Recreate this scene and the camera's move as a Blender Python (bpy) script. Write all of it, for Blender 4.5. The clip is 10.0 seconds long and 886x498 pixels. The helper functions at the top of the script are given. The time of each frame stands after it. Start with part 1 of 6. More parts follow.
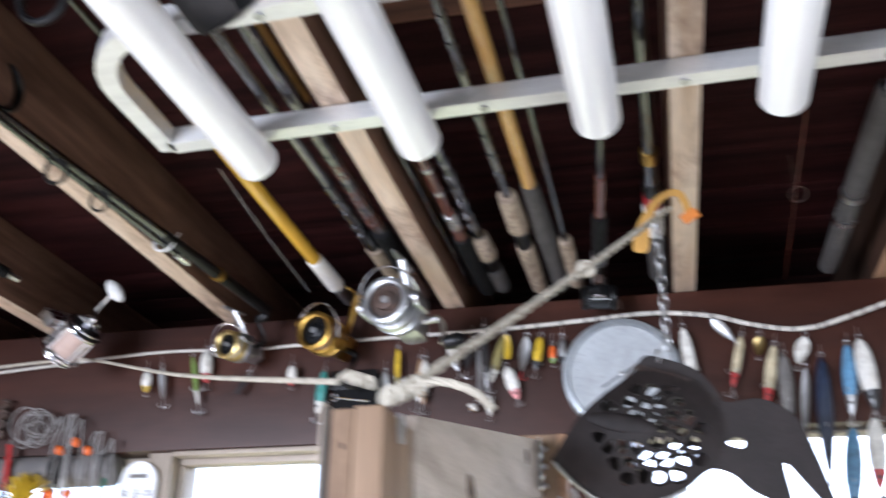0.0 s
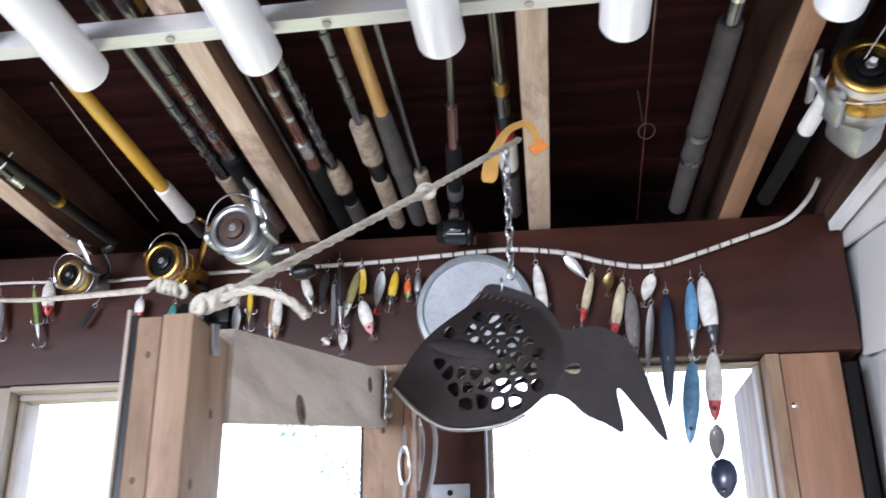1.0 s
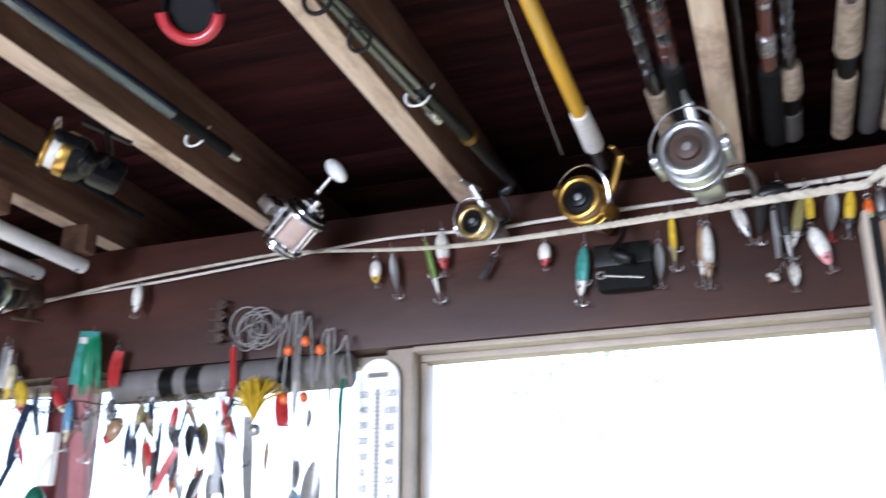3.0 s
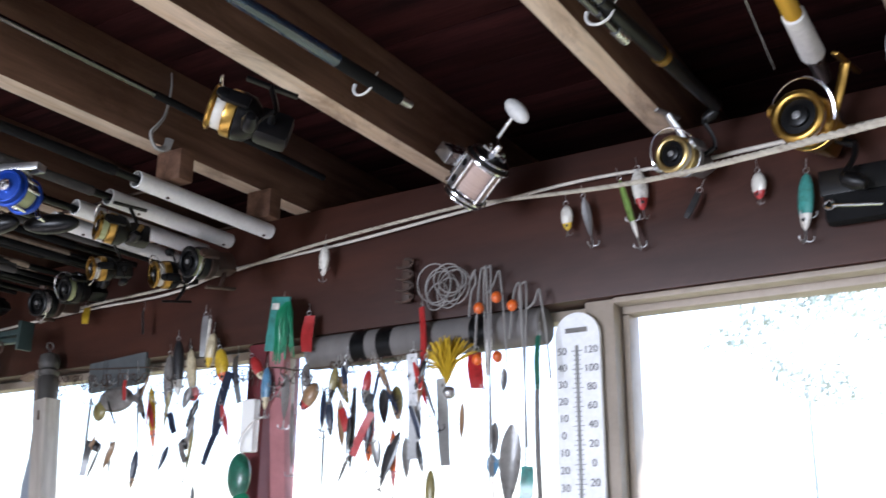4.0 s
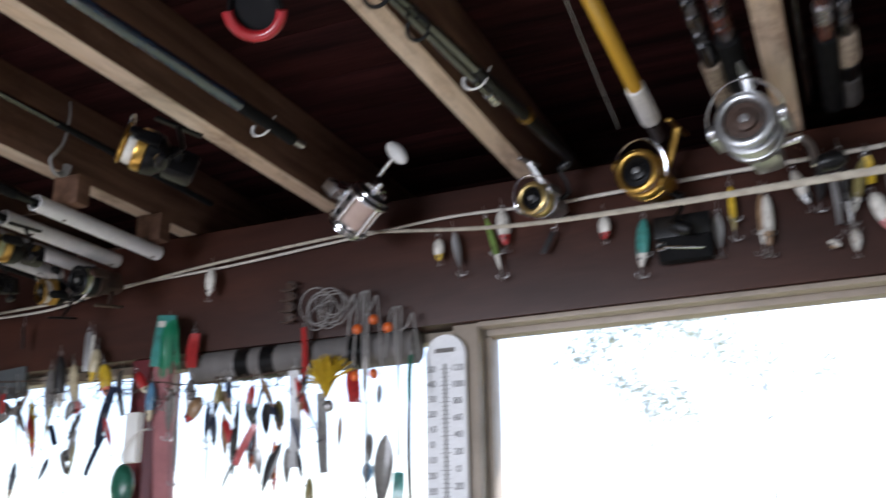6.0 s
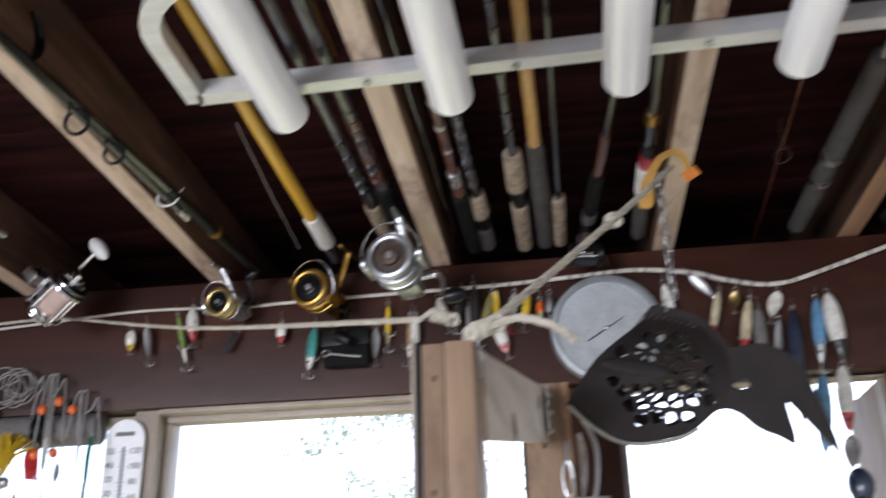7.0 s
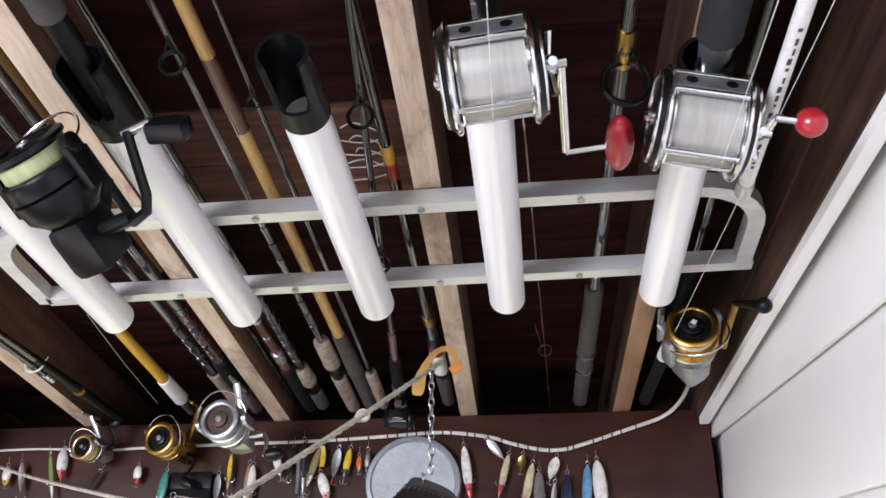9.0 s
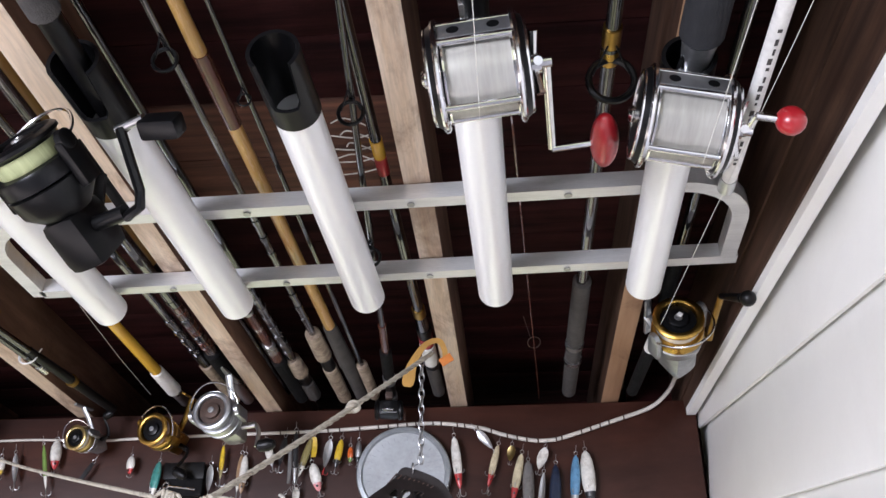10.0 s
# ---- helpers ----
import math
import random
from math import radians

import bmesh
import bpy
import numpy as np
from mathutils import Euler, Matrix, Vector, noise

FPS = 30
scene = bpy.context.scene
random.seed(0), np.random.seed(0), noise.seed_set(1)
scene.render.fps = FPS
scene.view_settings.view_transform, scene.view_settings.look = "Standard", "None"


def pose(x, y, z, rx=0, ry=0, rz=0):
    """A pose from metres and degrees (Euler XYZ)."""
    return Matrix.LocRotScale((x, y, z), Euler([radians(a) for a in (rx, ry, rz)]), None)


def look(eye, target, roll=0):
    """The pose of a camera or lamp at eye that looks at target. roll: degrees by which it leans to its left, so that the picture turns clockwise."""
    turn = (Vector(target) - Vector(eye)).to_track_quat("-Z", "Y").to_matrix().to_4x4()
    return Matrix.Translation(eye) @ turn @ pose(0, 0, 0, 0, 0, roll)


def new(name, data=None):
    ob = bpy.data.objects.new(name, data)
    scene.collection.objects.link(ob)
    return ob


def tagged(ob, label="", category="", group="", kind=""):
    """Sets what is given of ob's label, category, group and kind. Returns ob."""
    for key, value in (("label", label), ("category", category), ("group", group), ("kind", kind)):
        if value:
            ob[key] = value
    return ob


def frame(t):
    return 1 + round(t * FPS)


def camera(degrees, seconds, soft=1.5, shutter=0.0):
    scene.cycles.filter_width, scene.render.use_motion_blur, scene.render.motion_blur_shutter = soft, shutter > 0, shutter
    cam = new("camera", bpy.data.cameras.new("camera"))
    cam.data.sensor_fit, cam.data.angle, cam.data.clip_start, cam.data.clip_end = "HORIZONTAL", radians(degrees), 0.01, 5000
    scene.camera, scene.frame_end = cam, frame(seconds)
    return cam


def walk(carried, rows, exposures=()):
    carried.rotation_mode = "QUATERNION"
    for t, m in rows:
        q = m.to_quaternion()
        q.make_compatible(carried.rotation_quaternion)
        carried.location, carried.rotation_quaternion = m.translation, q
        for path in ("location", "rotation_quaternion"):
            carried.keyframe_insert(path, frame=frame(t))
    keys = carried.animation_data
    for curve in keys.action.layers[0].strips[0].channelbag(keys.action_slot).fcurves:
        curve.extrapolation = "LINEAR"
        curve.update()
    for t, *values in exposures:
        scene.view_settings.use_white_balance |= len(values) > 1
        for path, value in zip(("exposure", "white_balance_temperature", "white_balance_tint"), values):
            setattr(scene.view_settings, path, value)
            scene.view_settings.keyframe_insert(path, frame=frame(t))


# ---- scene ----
cam = camera(49.9, 10.0, shutter=0.5)

PATH = [
    (0, (-0.055, -1.602, 1.659), (-0.469, 0.165, 2.498), 0.8),
    (0.5, (0.034, -1.564, 1.625), (-0.204, 0.246, 2.443), -0.0),
    (1, (-0.006, -1.559, 1.631), (-0.196, 0.283, 2.386), -0.9),
    (1.5, (-0.133, -1.535, 1.637), (-0.332, 0.318, 2.364), -1.8),
    (2, (-0.272, -1.518, 1.645), (-0.528, 0.333, 2.359), -2.2),
    (2.5, (-0.35, -1.481, 1.661), (-0.755, 0.349, 2.36), -1.6),
    (3, (-0.38, -1.428, 1.67), (-1.01, 0.344, 2.349), -0.1),
    (3.2, (-0.38, -1.401, 1.668), (-1.116, 0.332, 2.342), 0.8),
    (4.3, (-0.424, -1.298, 1.704), (-1.504, 0.287, 2.270), -0.25),
    (4.5, (-0.424, -1.298, 1.704), (-1.528, 0.274, 2.259), -0.41),
    (5, (-0.424, -1.298, 1.704), (-1.534, 0.273, 2.249), -0.17),
    (5.2, (-0.424, -1.298, 1.704), (-1.509, 0.291, 2.251), 0.04),
    (6.3, (-0.333, -1.535, 1.651), (-0.906, 0.266, 2.306), -0.5),
    (6.5, (-0.301, -1.56, 1.639), (-0.758, 0.258, 2.336), 0.2),
    (7, (-0.199, -1.657, 1.619), (-0.424, 0.169, 2.405), -1.5),
    (7.5, (-0.080, -1.757, 1.630), (-0.204, 0.061, 2.455), -2.0),
    (8, (0.049, -1.833, 1.646), (-0.138, -0.045, 2.523), 0.3),
    (8.5, (0.089, -1.92, 1.627), (-0.074, -0.167, 2.576), 0.1),
    (9, (0.117, -1.985, 1.61), (-0.03, -0.242, 2.58), -0.0),
    (9.5, (0.122, -2.006, 1.601), (-0.012, -0.256, 2.56), -0.1),
    (10, (0.123, -2.004, 1.604), (-0.009, -0.251, 2.557), -0.2),
]
walk(cam, [(t, look(eye, target, roll)) for t, eye, target, roll in PATH], exposures=[(0, 2.7, 5750, 18), (1.0, 2.72, 5750, 19), (2.0, 2.7, 5600, 17), (3.2, 2.6, 5600, 17), (4.3, 2.05, 5850, 18), (4.6, 1.98, 5850, 18), (5.2, 1.86, 5900, 18), (6.4, 1.65, 6050, 17), (7.0, 2.0, 6100, 18), (7.6, 2.56, 6100, 22), (8.5, 2.50, 6050, 22), (10, 2.36, 6050, 22)])

# ---- light ----
world = bpy.data.worlds.new("sky")
scene.world = world
world.use_nodes = True
wn = world.node_tree.nodes
sky = wn.new("ShaderNodeTexSky")
sky.sky_type, sky.sun_disc = "NISHITA", False
sky.sun_elevation, sky.sun_rotation = radians(42), radians(12)
wn["Background"].inputs["Strength"].default_value = 0.12
world.node_tree.links.new(sky.outputs["Color"], wn["Background"].inputs["Color"])

sun = new("sun", bpy.data.lights.new("sun", "SUN"))
sun.data.energy, sun.data.angle, sun.data.color = 5.0, radians(0.5), (1.0, 0.95, 0.87)
sun.matrix_world = look((2.0, 9.0, 8.3), (0, 0, 0))

back_light = new("back_window_light", bpy.data.lights.new("back_window_light", "AREA"))
back_light.data.shape, back_light.data.size, back_light.data.size_y = "RECTANGLE", 1.5, 1.0
back_light.data.energy, back_light.data.color = 12.6, (0.93, 0.97, 1.0)
back_light.matrix_world = look((-1.7, -4.02, 1.40), (0.15, -0.4, 2.0))
back_light.data.spread = radians(110)


# ---- materials ----
def mat(name, c, rough=0.5, metal=0.0, c2=None, scale=14.0, stretch=(1, 1, 1), bump=0.15, fine=160.0, coat=0.0, each=0.0, grime=0.25, knots=0.0, stain=0.0, stain_scale=7.0, spec=0.5, vary=0.14, uneven=1.0):
    m = bpy.data.materials.new(name)
    m.use_nodes = True
    n, l = m.node_tree.nodes, m.node_tree.links
    b = n["Principled BSDF"]
    co = n.new("ShaderNodeTexCoord")
    mp = n.new("ShaderNodeMapping")
    mp.inputs["Scale"].default_value = stretch
    l.new(co.outputs["Object"], mp.inputs["Vector"])
    info = n.new("ShaderNodeObjectInfo")
    shift = n.new("ShaderNodeVectorMath")
    shift.operation = "SCALE"
    shift.inputs[0].default_value = (7.1, 3.3, 5.7)
    l.new(info.outputs["Random"], shift.inputs["Scale"])
    l.new(shift.outputs["Vector"], mp.inputs["Location"])
    big = n.new("ShaderNodeTexNoise")
    big.inputs["Scale"].default_value, big.inputs["Detail"].default_value = scale, 6
    big.inputs["Roughness"].default_value = 0.62
    small = n.new("ShaderNodeTexNoise")
    small.inputs["Scale"].default_value, small.inputs["Detail"].default_value = fine, 3
    for t in (big, small):
        l.new(mp.outputs["Vector"], t.inputs["Vector"])
    ramp = n.new("ShaderNodeMapRange")
    ramp.inputs["From Min"].default_value, ramp.inputs["From Max"].default_value = 0.32, 0.68
    l.new(big.outputs["Fac"], ramp.inputs["Value"])
    mix = n.new("ShaderNodeMix")
    mix.data_type = "RGBA"
    c2 = c2 or tuple(v * (1 - grime) for v in c)
    mix.inputs["A"].default_value, mix.inputs["B"].default_value = (*c, 1), (*c2, 1)
    l.new(ramp.outputs["Result"], mix.inputs["Factor"])
    hsv = n.new("ShaderNodeHueSaturation")
    tint = mix
    if knots:
        wob = n.new("ShaderNodeMapping")
        wob.inputs["Scale"].default_value = (1.0, 0.55, 1.0)
        l.new(shift.outputs["Vector"], wob.inputs["Location"])
        l.new(co.outputs["Object"], wob.inputs["Vector"])
        vor = n.new("ShaderNodeTexVoronoi")
        vor.inputs["Scale"].default_value = knots
        l.new(wob.outputs["Vector"], vor.inputs["Vector"])
        kr = n.new("ShaderNodeMapRange")
        kr.inputs["From Min"].default_value, kr.inputs["From Max"].default_value = 0.10, 0.26
        kr.inputs["To Min"].default_value, kr.inputs["To Max"].default_value = 0.8, 0.0
        l.new(vor.outputs["Distance"], kr.inputs["Value"])
        tint = n.new("ShaderNodeMix")
        tint.data_type = "RGBA"
        l.new(mix.outputs["Result"], tint.inputs["A"])
        tint.inputs["B"].default_value = (c[0] * 0.25, c[1] * 0.18, c[2] * 0.14, 1)
        l.new(kr.outputs["Result"], tint.inputs["Factor"])
    if stain:
        blot = n.new("ShaderNodeTexNoise")
        blot.inputs["Scale"].default_value, blot.inputs["Detail"].default_value = stain_scale, 9
        blot.inputs["Roughness"].default_value, blot.inputs["Distortion"].default_value = 0.7, 0.6
        where = n.new("ShaderNodeMapping")
        where.inputs["Scale"].default_value = tuple(max(0.25, min(2.0, v ** 0.4)) for v in stretch)
        l.new(co.outputs["Object"], where.inputs["Vector"])
        l.new(shift.outputs["Vector"], where.inputs["Location"])
        l.new(where.outputs["Vector"], blot.inputs["Vector"])
        edge = n.new("ShaderNodeMapRange")
        edge.inputs["From Min"].default_value, edge.inputs["From Max"].default_value = 0.50, 0.66
        edge.inputs["To Max"].default_value = stain
        l.new(blot.outputs["Fac"], edge.inputs["Value"])
        over = n.new("ShaderNodeMix")
        over.data_type = "RGBA"
        l.new(tint.outputs["Result"], over.inputs["A"])
        over.inputs["B"].default_value = (c[0] * 0.32, c[1] * 0.24, c[2] * 0.2, 1)
        l.new(edge.outputs["Result"], over.inputs["Factor"])
        tint = over
    l.new(tint.outputs["Result"], hsv.inputs["Color"])
    val = n.new("ShaderNodeMapRange")
    val.inputs["To Min"].default_value, val.inputs["To Max"].default_value = 1 - vary - each, 1 + vary + each
    add = n.new("ShaderNodeMath")
    add.operation = "ADD"
    half = n.new("ShaderNodeMath")
    half.operation = "MULTIPLY_ADD"
    half.inputs[1].default_value, half.inputs[2].default_value = each, -each / 2
    l.new(info.outputs["Random"], half.inputs[0])
    l.new(small.outputs["Fac"], add.inputs[0])
    l.new(half.outputs["Value"], add.inputs[1])
    l.new(add.outputs["Value"], val.inputs["Value"])
    l.new(val.outputs["Result"], hsv.inputs["Value"])
    l.new(hsv.outputs["Color"], b.inputs["Base Color"])
    rr = n.new("ShaderNodeMapRange")
    rr.inputs["To Min"].default_value, rr.inputs["To Max"].default_value = max(rough - 0.1 * uneven, 0.03), min(rough + 0.14 * uneven, 1)
    l.new(big.outputs["Fac"], rr.inputs["Value"])
    l.new(rr.outputs["Result"], b.inputs["Roughness"])
    b.inputs["Metallic"].default_value = metal
    b.inputs["Specular IOR Level"].default_value = spec
    b.inputs["Coat Weight"].default_value = coat
    if bump:
        bp = n.new("ShaderNodeBump")
        bp.inputs["Strength"].default_value, bp.inputs["Distance"].default_value = bump, 0.002
        l.new(small.outputs["Fac"], bp.inputs["Height"])
        l.new(bp.outputs["Normal"], b.inputs["Normal"])
    return m


GRAIN_Y, GRAIN_X, GRAIN_Z = (9, 0.7, 9), (0.7, 9, 9), (9, 9, 0.7)
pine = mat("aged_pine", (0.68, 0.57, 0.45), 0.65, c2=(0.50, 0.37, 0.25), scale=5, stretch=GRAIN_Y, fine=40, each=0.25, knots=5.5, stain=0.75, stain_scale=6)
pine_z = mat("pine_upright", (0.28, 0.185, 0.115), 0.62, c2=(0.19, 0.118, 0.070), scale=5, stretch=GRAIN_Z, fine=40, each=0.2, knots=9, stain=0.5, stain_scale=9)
warm_pine = mat("orange_brown_pine", (0.42, 0.255, 0.15), 0.6, c2=(0.27, 0.145, 0.075), scale=5, stretch=GRAIN_Y, fine=40, knots=5.5, stain=0.6, stain_scale=6)
grey_board = mat("weathered_board", (0.52, 0.455, 0.39), 0.75, c2=(0.38, 0.325, 0.27), scale=4, stretch=GRAIN_Y, fine=40, stain=0.35, stain_scale=6)
# brown darkened to hold the shade on the joist sides
shaded_joist_wood = mat("shaded_joist_wood", (0.185, 0.100, 0.061), 0.62, c2=(0.078, 0.038, 0.024), scale=5, stretch=GRAIN_Y, fine=40, each=0.3, stain=0.7, stain_scale=5, spec=0.3)
# joist brown darkened further, painting the shade in the side wall corner
shaded_corner_wood = mat("shaded_corner_brown", (0.085, 0.045, 0.028), 0.7, c2=(0.028, 0.015, 0.010), scale=5, stretch=GRAIN_Y, fine=40, stain=0.7, stain_scale=4, spec=0.2)
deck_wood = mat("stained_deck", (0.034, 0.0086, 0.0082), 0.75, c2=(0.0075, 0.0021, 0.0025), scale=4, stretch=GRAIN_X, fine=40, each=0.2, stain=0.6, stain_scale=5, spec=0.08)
beam_wood = mat("brown_stained_beam", (0.062, 0.0212, 0.0128), 0.44, c2=(0.020, 0.0070, 0.0050), scale=2.2, stretch=(0.6, 3, 3.5), fine=25, bump=0.05, vary=0.08, stain=0.7, stain_scale=3.2, spec=0.28)
trim_paint = mat("cream_trim", (0.36, 0.30, 0.24), 0.5, scale=10)
white_paint = mat("white_paint", (0.845, 0.845, 0.815), 0.40, scale=4, grime=0.05, bump=0.0, stain=0.05, stain_scale=2, vary=0.015)
brown_panel = mat("brown_panel", (0.26, 0.135, 0.075), 0.5, c2=(0.17, 0.085, 0.047), scale=4, stretch=GRAIN_Z, fine=40)
post_white = mat("worn_white_post", (0.50, 0.46, 0.41), 0.55, scale=9, stretch=GRAIN_Z, grime=0.3, stain=0.25)
red_paint = mat("dark_red_paint", (0.17, 0.025, 0.032), 0.5, scale=8)
pink_paint = mat("faded_red_paint", (0.42, 0.17, 0.18), 0.6, scale=8)
floor_wood = mat("floor_boards", (0.64, 0.61, 0.59), 0.5, c2=(0.55, 0.52, 0.50), scale=4, stretch=GRAIN_Y, fine=40)
wall_paint = mat("back_wall_paint", (0.55, 0.50, 0.44), 0.7, scale=3)
tube_alu = mat("white_coated_tube", (0.87, 0.875, 0.875), 0.29, 0.24, scale=6, stretch=(3, 0.6, 3), grime=0.02, bump=0.010, vary=0.02, uneven=0.25)
rail_alu = mat("brushed_aluminium", (0.74, 0.74, 0.73), 0.36, 0.55, scale=12, stretch=(0.6, 6, 6), grime=0.15, bump=0.05)
black_plastic = mat("black_plastic", (0.0038, 0.0038, 0.0042), 0.32, scale=20, bump=0.05, spec=0.25)
black_foam = mat("black_foam_grip", (0.0055, 0.0055, 0.006), 0.75, scale=40, fine=600, bump=0.4, spec=0.16)
dark_foam = mat("dark_grey_foam_grip", (0.022, 0.023, 0.026), 0.7, scale=40, fine=600, bump=0.3, spec=0.25)
grey_foam = mat("grey_foam_grip", (0.075, 0.070, 0.067), 0.8, scale=40, fine=600, bump=0.4, spec=0.2)
cork = mat("worn_cork", (0.36, 0.29, 0.215), 0.75, c2=(0.17, 0.125, 0.09), scale=60, fine=400, bump=0.3, each=0.3, stain=0.5, stain_scale=30)
bamboo = mat("varnished_bamboo", (0.55, 0.33, 0.10), 0.25, c2=(0.42, 0.23, 0.06), scale=5, stretch=GRAIN_Y, coat=0.5, bump=0.04)
yellow_glass = mat("yellow_fibreglass", (0.66, 0.38, 0.035), 0.22, scale=5, stretch=GRAIN_Y, coat=0.5, bump=0.02)
white_grip = mat("white_grip", (0.78, 0.77, 0.74), 0.55, scale=18, bump=0.1)
chrome = mat("chrome", (0.82, 0.82, 0.83), 0.14, 1.0, scale=15, grime=0.1, bump=0.02)
silver = mat("silver_metal", (0.74, 0.75, 0.76), 0.26, 1.0, scale=15, bump=0.03)
cast_silver = mat("dull_cast_silver", (0.50, 0.51, 0.52), 0.34, 0.9, scale=25, bump=0.05, grime=0.4)
fish_steel = mat("brown_black_steel", (0.024, 0.018, 0.017), 0.55, 0.25, scale=12, bump=0.2, grime=0.5, stain=0.4, stain_scale=18, spec=0.3)
gold = mat("gold_anodised", (0.50, 0.30, 0.07), 0.28, 1.0, scale=15, bump=0.03)
pale_gold = mat("pale_gold", (0.62, 0.47, 0.20), 0.28, 1.0, scale=15, bump=0.03)
dark_blank = mat("black_rod_blank", (0.006, 0.006, 0.007), 0.07, scale=10, coat=1.0, bump=0.0)
blue_blank = mat("navy_rod_blank", (0.012, 0.03, 0.06), 0.07, scale=10, coat=1.0, bump=0.0)
brown_blank = mat("brown_rod_blank", (0.10, 0.030, 0.018), 0.14, scale=10, coat=0.5, bump=0.0)
grey_blank = mat("grey_rod_blank", (0.17, 0.16, 0.165), 0.12, 0.6, c2=(0.018, 0.018, 0.022), scale=22, stretch=(1.5, 1, 1.5), coat=0.8, bump=0.02)
red_knob = mat("red_handle_plastic", (0.36, 0.014, 0.019), 0.3, scale=15, coat=0.3, bump=0.03)
line_white = mat("pale_fishing_line", (0.66, 0.65, 0.60), 0.35, scale=6, stretch=(8, 1, 1), fine=40, bump=0.01, grime=0.12)
line_green = mat("green_fishing_line", (0.44, 0.48, 0.25), 0.5, scale=6, stretch=(1, 90, 1), fine=60, bump=0.2)
line_pink = mat("dull_pink_line", (0.52, 0.38, 0.32), 0.5, scale=6, stretch=(90, 1, 1), fine=60, bump=0.2)
line_grey = mat("silvery_fishing_line", (0.40, 0.39, 0.355), 0.32, 0.2, scale=6, stretch=(8, 1, 1), fine=40, bump=0.01, grime=0.3)
rope_mat = mat("cream_rope", (0.47, 0.43, 0.35), 0.85, stain=0.55, stain_scale=40, scale=40, fine=300, bump=0.5)
cable_mat = mat("grubby_white_cable", (0.58, 0.54, 0.48), 0.55, scale=30)
iron = mat("dark_rusty_steel", (0.055, 0.042, 0.036), 0.55, 0.5, c2=(0.09, 0.05, 0.035), scale=30, bump=0.2)
steel = mat("grey_steel", (0.45, 0.45, 0.45), 0.35, 0.9, scale=30)
tab_orange = mat("bright_orange_tab", (0.60, 0.19, 0.03), 0.6, scale=40, fine=500, bump=0.2)
orange_strap = mat("orange_strap", (0.50, 0.27, 0.06), 0.6, scale=40, fine=500, bump=0.3)


